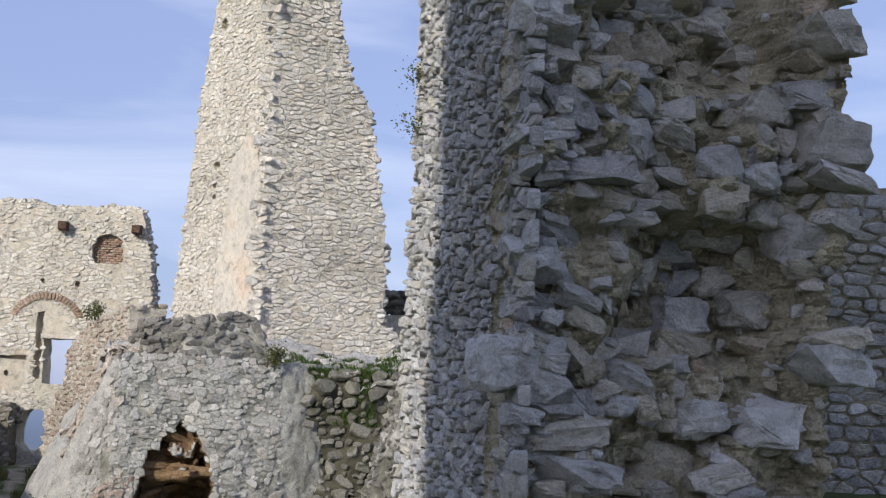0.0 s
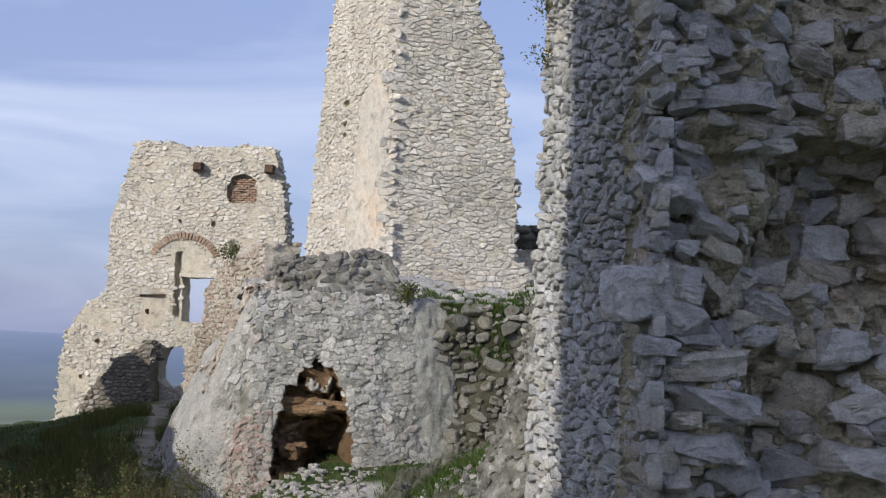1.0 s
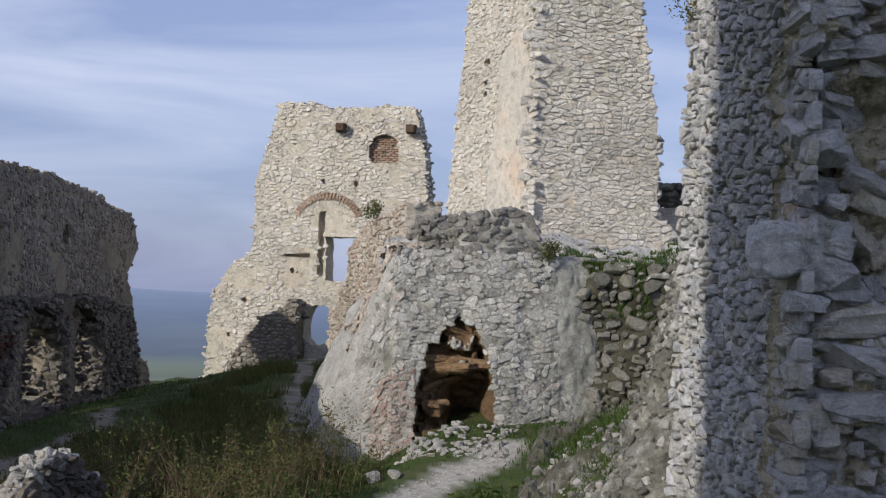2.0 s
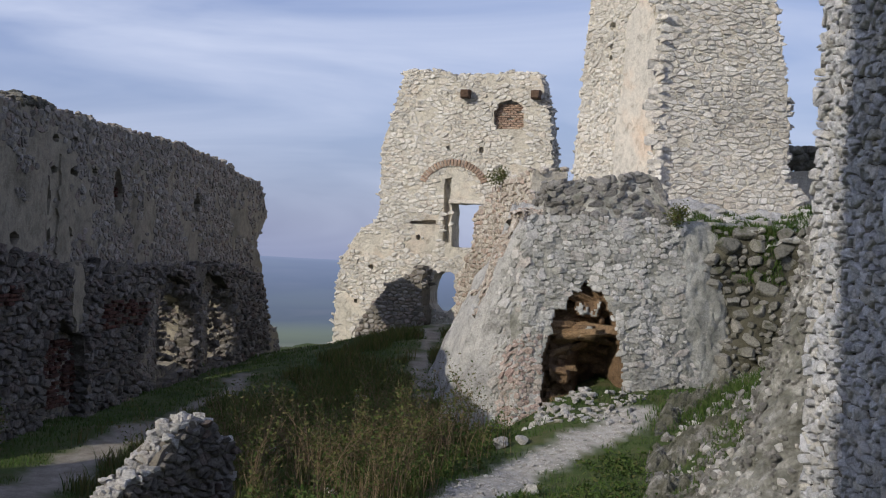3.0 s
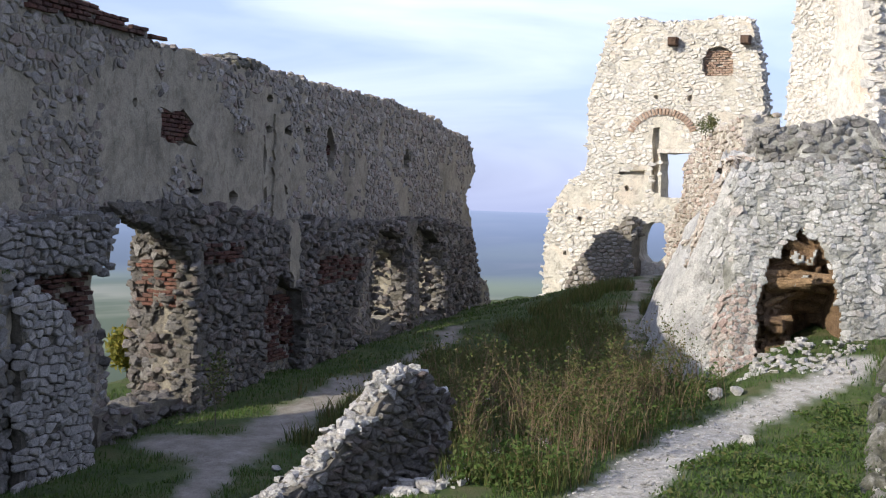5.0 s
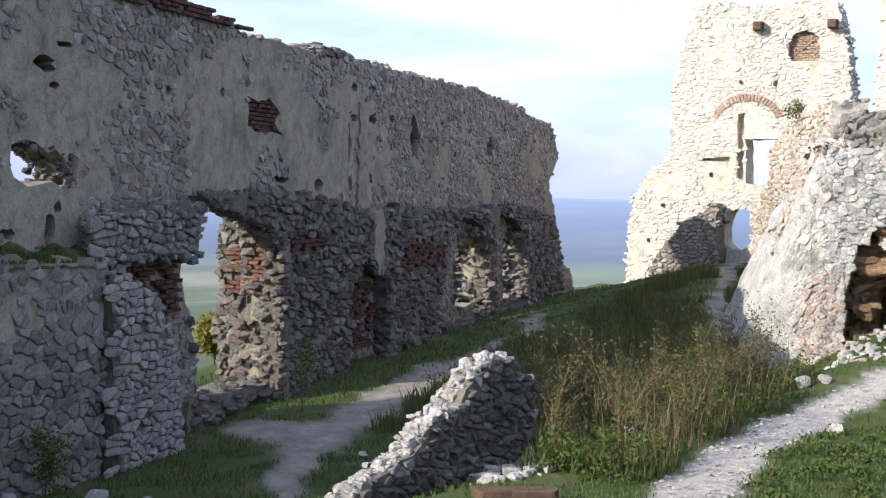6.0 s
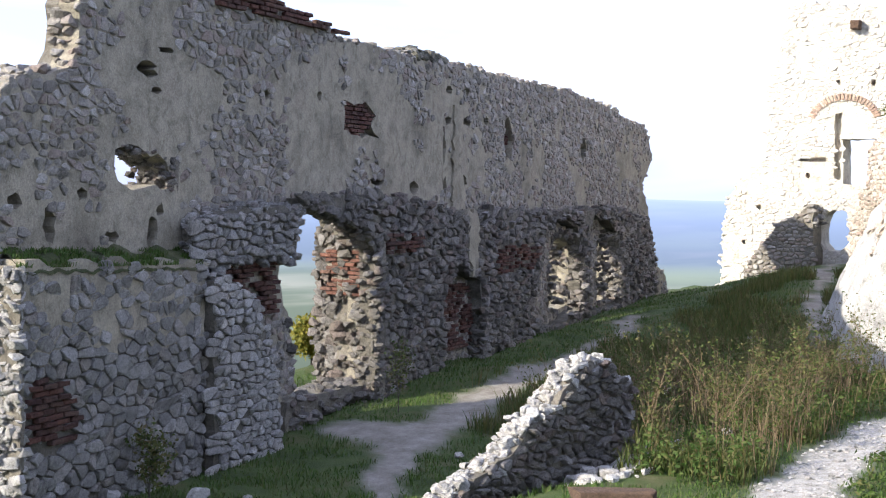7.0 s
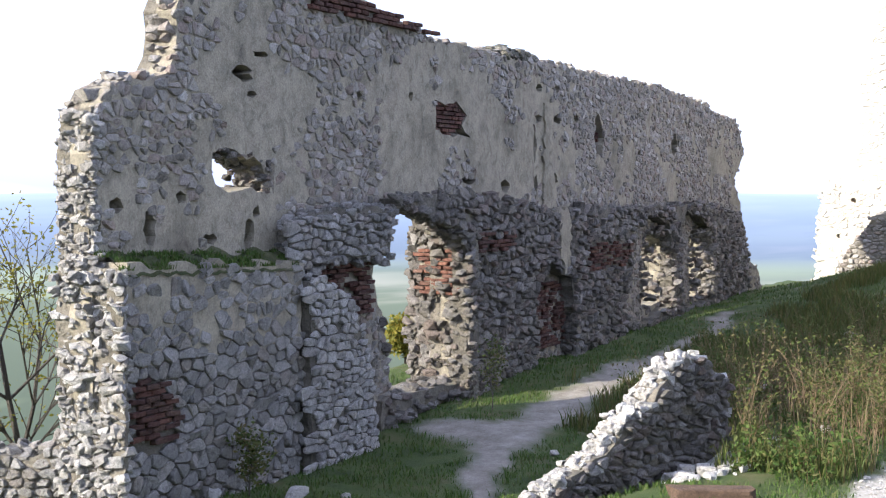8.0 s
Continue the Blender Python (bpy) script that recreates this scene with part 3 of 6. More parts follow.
def masonry(parent, face, mask, w, h, mat, singles=0, joint=0.012, proud=0.04, wild=0.35, rng=R, name="stone"):
    """Close-fitting rubble: stones of uneven size with narrow joints, laid in rough courses over a face."""
    u0, u1, z0, z1 = mask.box
    a, cells, points, z = h / w, {}, [], z0
    while z < z1:
        hh = h * rng.uniform(0.7, 1.35)
        u = u0 - rng.uniform(0, w)
        while u < u1:
            ww = w * rng.choice((0.55, 0.75, 0.9, 1.0, 1.2, 1.5)) * rng.uniform(0.85, 1.15)
            q = ((u + ww / 2) * a, z + hh / 2 + rng.gauss(0, wild * h * 0.6))
            cells.setdefault((int(q[0] / h), int(q[1] / h)), []).append(q)
            points.append(q)
            u += ww
        z += hh
    verts, faces, count = [], [], 0
    for x, y in points:
        k = mask(x / a, y)
        if k <= 0 or rng.random() > k:
            continue
        ci, cj = int(x / h), int(y / h)
        near = sorted(((p[0] - x) ** 2 + (p[1] - y) ** 2, p) for i in range(ci - 2, ci + 3) for j in range(cj - 2, cj + 3) for p in cells.get((i, j), ()))
        r = 1.25 * h
        poly = [(x - r, y - r), (x + r, y - r), (x + r, y + r), (x - r, y + r)]
        for d2, p in near[1:15]:
            nx, ny = p[0] - x, p[1] - y
            poly = clip(poly, nx, ny, (p[0] ** 2 + p[1] ** 2 - x * x - y * y) / 2)
        if len(poly) < 3:
            continue
        ring = [(p[0] / a, p[1]) for p in poly]
        cu, cz = sum(p[0] for p in ring) / len(ring), sum(p[1] for p in ring) / len(ring)
        soft = []
        for i, p in enumerate(ring):
            o, n = ring[i - 1], ring[(i + 1) % len(ring)]
            for e in (o, n):
                f = rng.uniform(0.12, 0.3)
                soft.append((p[0] + (e[0] - p[0]) * f, p[1] + (e[1] - p[1]) * f))
        su, sz, d = rng.gauss(0, 0.12), rng.gauss(0, 0.14), proud * rng.uniform(0.25, 1.1)
        rings = ([], [], [])
        for p in soft:
            du, dz = p[0] - cu, p[1] - cz
            far = math.hypot(du, dz) + 1e-6
            g = max(0.3, 1 - joint * rng.uniform(0.6, 1.5) / far)
            q = max(0.25, g - (joint * 0.6 + 0.06 * far) * rng.uniform(0.6, 1.6) / far)
            rings[0].append(face.at(cu + du * g, cz + dz * g, -0.03))
            rings[1].append(face.at(cu + du * g, cz + dz * g, max(-0.02, d * 0.5 + 0.5 * (su * du + sz * dz))))
            rings[2].append(face.at(cu + du * q, cz + dz * q, d + su * du + sz * dz + rng.uniform(-0.1, 0.1) * proud))
        n = len(soft)
        vs = rings[0] + rings[1] + rings[2] + [face.at(cu, cz, d * 1.05 + 0.004)]
        fs = [(i * n + j, i * n + (j + 1) % n, (i + 1) * n + (j + 1) % n, (i + 1) * n + j) for i in (0, 1) for j in range(n)] + [(2 * n + j, 2 * n + (j + 1) % n, 3 * n) for j in range(n)]
        if count < singles:
            adopt(part(name, vs, fs, mat), parent)
        else:
            m = len(verts)
            verts += vs
            faces += [tuple(i + m for i in f) for f in fs]
        count += 1
    if verts:
        adopt(part(name + "_rubble", verts, faces, mat, kind="stuff"), parent)


def shifted(face, d):
    a, b = face.at(0, 0, d), face.at(10, 0, d)
    return Face((a.x, a.y), (b.x, b.y))


def brickwork(face, u0, u1, z0, z1, d, rng=R, length=0.27, tall=0.075, gone=0.12, shape=None):
    z, row = z0, 0
    while z < z1:
        u = u0 - (row % 2) * length / 2
        while u < u1:
            if rng.random() > gone and (shape is None or shape(u, z)):
                yield face.matrix(u + length / 2, z + tall / 2, d + rng.uniform(-0.02, 0.02), length * 0.93, tall * 0.82, 0.07, rng.gauss(0, 0.03), rng.gauss(0, 0.05))
            u += length
        z += tall
        row += 1


# ---------------------------------------------------------------- long wall
LONG = Face((-13.05, 11.9), (-17.6, 45.5))


def patchy(u, z, k=0.0):
    return noise.noise(Vector((u * 0.45, z * 0.6, 5.0 + k))) + 0.5 * noise.noise(Vector((u * 1.4, z * 1.6, 8.0 + k)))


def build_long_wall():
    top = [(-0.1, 4.3), (0.2, 4.6), (0.6, 4.8), (1.3, 4.85), (1.5, 5.1), (1.55, 5.75), (1.8, 6.1), (5.0, 6.3), (6.4, 6.36), (7.5, 6.25), (8.9, 6.0),
           (12.0, 6.0), (15.3, 6.05), (19.0, 5.97), (21.3, 6.0), (26.5, 5.78), (27.0, 5.55), (29.6, 5.45)]
    right = [(30.5, 4.6), (30.0, 4.1), (29.3, 3.7), (30.1, 3.0), (30.7, 1.95), (31.2, 1.3), (32.6, 0.8), (32.7, -0.6)]
    left = [(-0.1, -1.4), (-0.15, 1.5), (-0.25, 2.4), (0.05, 3.2), (-0.2, 3.6)]
    outline = ragged(left + top + right)
    outline.reverse()
    door = [(7.3, -0.15), (7.28, 0.3), (7.03, 1.4), (6.76, 2.05), (6.82, 2.86), (7.2, 3.2), (7.7, 3.3), (8.6, 3.22), (9.5, 3.0), (9.85, 2.5), (9.85, -0.15)]
    gap_a = [(20.5, 0.55), (20.4, 1.9), (20.9, 2.45), (21.7, 2.4), (22.05, 2.0), (22.1, 0.55)]
    gap_b = [(24.7, 0.5), (24.6, 2.1), (25.0, 2.45), (25.5, 2.35), (25.78, 2.1), (25.8, 0.5)]
    window = [(2.3, 3.45), (2.25, 3.72), (2.35, 3.98), (2.9, 3.98), (3.5, 3.80), (3.62, 3.42)]
    openings = [ragged(r, 0.2, 0.07) for r in (door, gap_a, gap_b, window)]
    small = [(3.04, 5.03, .24, .11), (3.5, 5.32, .22, .05), (3.25, 4.76, .12, .05), (1.59, 3.35, .12, .09), (0.3, 3.27, .13, .1), (0.94, 2.95, .14, .22),
             (3.15, 2.85, .13, .23), (3.36, 3.14, .09, .1), (2.21, 2.79, .2, .08), (4.6, 5.5, .12, .06), (13.84, 5.5, .2, .09), (14.79, 5.52, .22, .09), (13.8, 4.87, .2, .1),
             (14.85, 4.9, .2, .12), (15.96, 4.98, .18, .1), (16.5, 4.98, .15, .1), (10.42, 3.6, .35, .07), (12.1, 3.5, .26, .12), (17.4, 4.6, .36, .45), (23.2, 4.6, .28, .36),
             (13.6, 4.3, .1, .3), (13.66, 3.5, .1, .24), (14.7, 3.65, .2, .14), (8.1, 5.0, .1, .08), (6.3, 4.9, .1, .08), (20.3, 4.3, .12, .08), (21.5, 4.9, .12, .08)]
    pockets = [oval(u, z, a, b) for u, z, a, b in small]
    patch = ragged([(9.0, 4.5), (9.05, 4.95), (9.9, 4.97), (10.3, 4.8), (10.1, 4.6), (10.45, 4.4), (9.6, 4.38)], 0.15, 0.05)
    wall = thing("ruined_wall", LONG.at(15, -0.5, -0.3), "long roofless rubble wall with plaster remains, bricks and broken openings", "wall")
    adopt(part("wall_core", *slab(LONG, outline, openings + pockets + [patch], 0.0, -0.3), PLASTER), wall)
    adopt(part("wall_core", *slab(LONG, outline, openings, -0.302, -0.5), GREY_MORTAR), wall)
    # the thicker lower storey, set forward, with deep niches
    foot = ragged([(9.72, -0.7), (9.76, 1.2), (9.66, 2.35), (9.1, 2.75), (8.2, 3.05), (7.3, 3.22), (7.0, 3.12), (6.95, 3.3), (8.4, 3.36), (10.0, 3.34), (12.4, 3.2), (13.9, 3.0), (15.4, 3.05), (18, 3.0), (21, 2.98), (25, 3.05), (28.8, 2.7), (29.8, 1.5), (30.2, -0.7)], 0.25, 0.05)
    foot.reverse()
    recess = ragged([(12.9, -0.1), (12.9, 1.5), (13.6, 2.0), (14.9, 1.6), (15.2, -0.1)], 0.2, 0.06)
    cuts = [ragged(r, 0.2, 0.06) for r in ([(18.1, 0.75), (18.8, 1.7), (19.0, 2.5), (20.1, 2.78), (21.8, 2.62), (22.05, 2.1), (22.1, 0.5), (20.4, 0.2), (19.0, 0.3)], [(22.95, 0.35), (22.9, 2.5), (23.3, 2.85), (24.5, 2.72), (25.7, 2.3), (25.8, 0.35)])]
    adopt(part("lower_storey", *slab(LONG, foot, cuts + [recess], 0.32, 0.004), JOINT), wall)
    upper = Mask(-0.3, 32.6, -1.0, 6.4)

    def bare(u, z):
        b = patchy(u, z)
        if 7.0 < u < 13.6 and 3.4 < z < 5.6:
            b -= 0.32
        if 0.5 < u < 6 and 2.6 < z < 5.2:
            b -= 0.26
        if 15 < u < 29 and z > 3:
            b += 0.28
        if z > 5.2:
            b += 0.15
        if 3.8 < u < 8.2 and 3.0 < z < 4.6:
            b += 0.3
        b += 0.35 * noise.noise(Vector((u * 3.1, z * 3.3, 1.5)))
        return 0.95 if b > -0.02 else (0.08 if b > -0.16 else 0.015)

    upper.fill(outline, bare)
    for r in openings + pockets + [patch]:
        upper.fill(r, 0)
    upper.fill(foot, 0)
    for r in cuts + [recess]:
        upper.fill(r, 0.93)
    for r in openings:
        upper.fill(r, 0)
    upper.fill([(-0.3, 2.3), (-0.3, 2.74), (3.95, 2.7), (3.95, 2.3)], 0)
    upper.fill([(13.9, 2.5), (13.85, 5.0), (14.6, 5.2), (14.75, 2.5)], 0.004)
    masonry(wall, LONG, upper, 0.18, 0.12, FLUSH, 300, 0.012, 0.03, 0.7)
    low = Mask(7.0, 30.2, -0.6, 3.3).fill(foot, lambda u, z: 0.97 if patchy(u, z, 7) > -0.35 else 0.3)
    for r in cuts + [recess]:
        low.fill(r, 0)
    low.fill([(14.1, 1.9), (14.05, 3.2), (14.6, 3.2), (14.65, 1.9)], 0.1)
    low.fill([(15.7, 1.66), (15.7, 2.28), (18.5, 2.3), (18.6, 1.66)], 0.0)
    low.fill([(9.95, 2.3), (9.95, 2.62), (11.5, 2.62), (11.5, 2.3)], 0.0)
    masonry(wall, shifted(LONG, 0.34), low, 0.23, 0.135, SHADE_GREY, 0, 0.014, 0.09, 0.9)
    lay(wall, CHIPS, ragged_edge(shifted(LONG, 0.36), [(7.0, 3.2), (8.4, 3.34), (10, 3.32), (12.4, 3.2), (13.6, 3.0)], 0.22, depth=0.4), SHADE_GREY)
    lay(wall, CHIPS, ragged_edge(shifted(LONG, 0.36), [(15.4, 3.05), (18, 3.0), (21, 2.98), (25, 3.05), (28.8, 2.7), (29.8, 1.5)], 0.22, depth=0.4), SHADE_GREY)
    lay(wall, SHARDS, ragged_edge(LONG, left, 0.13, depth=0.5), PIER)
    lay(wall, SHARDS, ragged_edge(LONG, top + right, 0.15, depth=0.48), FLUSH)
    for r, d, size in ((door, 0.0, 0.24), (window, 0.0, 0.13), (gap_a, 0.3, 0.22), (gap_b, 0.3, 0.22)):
        lay(wall, CHIPS, ragged_edge(shifted(LONG, d), r, size, depth=0.66 + d, out=0.05), SHADE_GREY)
    lay(wall, CHIPS, ragged_edge(shifted(LONG, 0.36), [(9.72, -0.4), (9.76, 1.2), (9.66, 2.35), (9.1, 2.75), (8.2, 3.05), (7.3, 3.22)], 0.2, depth=0.42, out=0.05), SHADE_GREY)
    # jambs of the openings
    for u, z0, z1, d0 in ((9.76, -0.6, 2.75, 0.38), (22.08, 0.4, 2.4, 0.38), (25.8, 0.3, 2.35, 0.38), (3.6, 3.4, 3.82, 0.0), (15.05, -0.2, 1.6, 0.36)):
        deep = 1.05 if 5 < u < 11 else 0.52
        a, b = LONG.at(u + (0.3 if deep > 1 else 0.08), 0, -deep), LONG.at(u, 0, d0)
        jamb, wide = Face((a.x, a.y), (b.x, b.y)), d0 + deep
        m = Mask(0.0, wide, z0, z1, value=0.97)
        if u < 11 and u > 5:
            m.fill([(0.3, 1.55), (0.3, 2.35), (1.05, 2.35), (1.05, 1.55)], 0)
            lay(wall, BOXES, brickwork(jamb, 0.3, 1.05, 1.55, 2.35, 0.03, gone=0.08), BRIGHT_BRICK, "brick", singles=60)
        adopt(part("jamb", *slab(jamb, ragged([(0, z0), (wide, z0), (wide, z1), (0, z1)], 0.3, 0.03), [], -0.03, -0.2), GREY_MORTAR), wall)
        lay(wall, SHARDS, rubble(jamb, m, ((0.26, 0.17, 1.2), (0.18, 0.12, 2.5), (0.12, 0.085, 3.0), (0.085, 0.065, 3.0)), thick=0.18, out=0.05, tip=0.3, tight=0.68), SHADE_GREY)
    adopt(part("door_abutment", *slab(LONG, ragged([(10.12, -1.0), (13.5, -1.0), (13.5, 2.95), (10.0, 2.95), (10.3, 2.5)], 0.3, 0.04), [], -0.504, -1.0), GREY_MORTAR), wall)
    lay(wall, BOXES, brickwork(shifted(LONG, 0.34), 9.95, 11.5, 2.3, 2.62, 0.02, gone=0.35), BRICK, "brick")
    # the sill of the doorway
    adopt(part("sill", *slab(LONG, ragged([(6.8, -1.2), (9.9, -1.2), (9.9, 0.02), (6.8, 0.08)], 0.3, 0.05), [], 0.12, -0.62), GREY_MORTAR), wall)
    lay(wall, BOULDERS, [LONG.matrix(R.uniform(6.9, 9.8), R.uniform(-0.6, 0.08), R.uniform(-0.5, 0.2), R.uniform(0.12, 0.3), R.uniform(0.08, 0.17), R.uniform(0.15, 0.3), R.gauss(0, 0.2), R.gauss(0, 0.6)) for _ in range(230)], SHADE_GREY)
    # brick remains
    lay(wall, BOXES, brickwork(LONG, 8.95, 10.45, 4.37, 4.98, -0.10, shape=lambda u, z: inside((u + 0.13, z + 0.03), patch), gone=0.05), BRICK, "brick", singles=60)
    adopt(part("patch_back", *slab(LONG, [(8.8, 4.3), (10.6, 4.3), (10.6, 5.1), (8.8, 5.1)], [], -0.16, -0.29), GREY_MORTAR), wall)
    lay(wall, BOXES, brickwork(LONG, 4.7, 8.9, 6.08, 6.38, 0.03, shape=lambda u, z: z < 6.40 - 0.075 * max(0, u - 5.2) + 0.05 * noise.noise(Vector((u * 3, 0, 2))), gone=0.14), BRICK, "brick", singles=100)
    lump = [LONG.matrix(R.uniform(12.1, 13.5), R.uniform(5.98, 6.14), -R.uniform(0.05, 0.45), R.uniform(0.2, 0.4), R.uniform(0.14, 0.22), 0.3, R.gauss(0, 0.1), R.gauss(0, 0.4)) for _ in range(40)]
    lay(wall, CHIPS, lump, DARKSTONE, "coping_stone", singles=40)
    # the broken flue: a ridge of plaster beside a slot
    adopt(part("flue", *slab(LONG, ragged([(13.95, 3.0), (14.0, 4.3), (14.1, 5.25), (14.35, 5.0), (14.55, 4.2), (14.72, 3.0)], 0.15, 0.09), [], 0.05, 0.004), PLASTER), wall)
    adopt(part("flue", *slab(LONG, ragged([(14.3, 1.75), (14.05, 2.3), (13.98, 3.1), (14.5, 3.05), (14.7, 2.4), (14.6, 1.8)], 0.12, 0.09), [], 0.385, 0.30), PLASTER), wall)
    lay(wall, BOXES, brickwork(shifted(LONG, 0.34), 15.7, 18.5, 1.68, 2.25, 0.0, gone=0.4), BRICK, "brick")
    lay(wall, BOXES, brickwork(LONG, 17.1, 17.75, 4.2, 5.05, -0.22, gone=0.25), BRICK, "brick")
    lay(wall, BOXES, brickwork(shifted(LONG, 0.0), 12.95, 15.1, 0.2, 1.5, 0.03, gone=0.35), BRICK, "brick")
    # rubble of the broken end
    a, b = LONG.at(-0.08, 0, -0.5), LONG.at(-0.08, 0, 0.4)
    ea = Face((b.x, b.y), (a.x, a.y))
    adopt(part("broken_end", *slab(ea, ragged([(0, -1.3), (0.9, -1.3), (0.9, 4.4), (0.42, 4.4), (0.42, 2.55), (0, 2.5)], 0.25, 0.05), [], 0.0, -0.06), GREY_MORTAR), wall)
    em = Mask(0, 0.9, -1.3, 4.5).fill([(0, -1.3), (0.9, -1.3), (0.9, 4.4), (0.42, 4.4), (0.42, 2.55), (0, 2.5)], 0.98)
    lay(wall, SHARDS, rubble(ea, em, ((0.17, 0.11, 1.2), (0.12, 0.08, 3.5), (0.085, 0.06, 5.0), (0.06, 0.045, 5.0)), thick=0.14, out=0.06, tip=0.35, tight=0.6), PIER)


build_long_wall()


def build_wall_base():
    """The foot of the long wall near its broken end: a ledge with turf on it and a rounded pier beside the doorway."""
    ledge = thing("wall_footing", LONG.at(2, -0.8, 0.2), "projecting rubble footing of the long wall with a turf ledge", "wall")
    ring = ragged([(-0.12, -1.4), (3.9, -1.4), (3.9, 2.32), (2.0, 2.4), (-0.1, 2.45)], 0.3, 0.05)
    adopt(part("footing_core", *slab(LONG, [(-0.06, -1.4), (3.88, -1.4), (3.88, 1.45), (-0.06, 1.45)], [], 0.37, 0.004), JOINT), ledge)
    plaster = ragged([(-0.05, 1.5), (0.4, 1.3), (0.9, 1.62), (1.6, 1.25), (2.2, 1.55), (2.8, 1.2), (3.3, 1.45), (3.9, 1.25), (3.9, 2.4), (2.0, 2.5), (-0.02, 2.55)], 0.2, 0.07)
    adopt(part("plaster_coat", *slab(LONG, plaster, [], 0.4, 0.008), PLASTER), ledge)
    front = shifted(LONG, 0.4)
    m = Mask(-0.4, 3.95, -1.2, 3.0).fill(ring, lambda u, z: 0.99 if z < 1.6 + 0.5 * patchy(u, z, 3) else (0.93 if patchy(u, z, 3) > -0.35 else 0.15))
    rows = []
    for i in range(61):
        for j in range(9):
            u, d = 3.95 * i / 60 - 0.05, 0.45 * j / 8
            o = Vector((u * 2.0, d * 3.0, 5))
            rows.append(LONG.at(u, 2.50 - 0.03 * u + 0.30 * smooth(0.45, 0.0, d) * (0.6 + 0.5 * noise.noise(o)) + 0.05 * noise.noise(o * 3) - (0.07 if j == 8 else 0.0), 0.93 * d + 0.005))
    adopt(part("turf_bank", rows, [(i * 9 + j, i * 9 + j + 1, i * 9 + j + 10, i * 9 + j + 9) for i in range(60) for j in range(8)], EARTH, shade=True), ledge)
    brick_spot = [(0.05, 0.35), (0.0, 1.2), (0.6, 1.1), (0.95, 0.7), (0.8, 0.3)]
    m.fill(brick_spot, 0)
    masonry(ledge, front, m, 0.22, 0.15, FOOTING, 250, 0.011, 0.034, 0.7)
    lay(ledge, BOXES, brickwork(front, 0.0, 0.95, 0.3, 1.2, -0.035, shape=lambda u, z: inside((u + 0.1, z), brick_spot)), BRICK, "brick", singles=40)
    pier = thing("wall_pier", LONG.at(5.4, -1, 0.2), "rubble pier with a rounded crumbled shoulder beside the doorway", "pier")
    ring2 = ragged([(3.92, -1.5), (6.2, -1.5), (5.95, -0.5), (5.8, 0.4), (5.5, 1.25), (5.05, 1.85), (4.3, 2.2), (3.92, 2.18)], 0.25, 0.05)
    adopt(part("pier_core", *slab(LONG, ring2, [], 0.52, 0.004), JOINT), pier)
    pf = shifted(LONG, 0.55)
    m2 = Mask(3.9, 7.0, -1.4, 2.3).fill(ring2, 0.98)
    masonry(pier, pf, m2, 0.21, 0.12, PIER, 250, 0.012, 0.035, 0.45)
    lay(pier, CHIPS, ragged_edge(pf, [(4.0, 2.18), (4.3, 2.2), (5.05, 1.85), (5.5, 1.25), (5.8, 0.4), (5.95, -0.5), (6.15, -1.2)], 0.16, depth=0.55), PIER)
    # the overhanging masonry above the shoulder, with a brick-lined hollow under it
    over = [(3.9, 2.32), (4.8, 2.36), (5.7, 2.42), (6.72, 2.36), (6.8, 2.9), (6.98, 3.12), (5.5, 3.2), (3.9, 3.02)]
    adopt(part("overhang", *slab(LONG, ragged(over, 0.2, 0.04), [], 0.32, 0.006), JOINT), pier)
    above = Mask(3.9, 7.0, 1.5, 3.3).fill(over, 0.98)
    masonry(pier, shifted(LONG, 0.33), above, 0.2, 0.12, FOOTING, 0, 0.014, 0.07, 0.5)
    lay(pier, CHIPS, ragged_edge(shifted(LONG, 0.34), over[4:] + over[:4], 0.17, depth=0.34), FOOTING)
    lay(pier, BOXES, brickwork(LONG, 4.7, 6.4, 1.5, 2.38, 0.06, gone=0.15), BRICK, "brick")
    # the low broken stub that runs on from the wall's end
    stub = thing("wall_stub", (-14.5, 11.6, -1), "low broken stub of white rubble beside the wall end", "wall")
    sf = Face((-16.4, 10.6), (-13.0, 12.1))
    prof = [(0, -2), (3.8, -2), (3.8, 0.75), (3.2, 0.6), (2.6, 0.25), (1.8, 0.2), (1.0, 0.0), (0, -0.1)]
    sr = ragged(prof, 0.25, 0.06)
    adopt(part("stub_core", *slab(sf, sr, [], 0.0, -0.7), GREY_MORTAR), stub)
    masonry(stub, sf, Mask(0, 3.8, -2, 0.8).fill(sr, 0.97), 0.19, 0.12, FOOTING, 0, 0.014, 0.06)
    lay(stub, SHARDS, ragged_edge(sf, prof[2:], 0.15, depth=0.7), FOOTING)


build_wall_base()

# ---------------------------------------------------------------- palace front
PALACE = Face((-17.0, 47.0), (-9.0, 47.0))


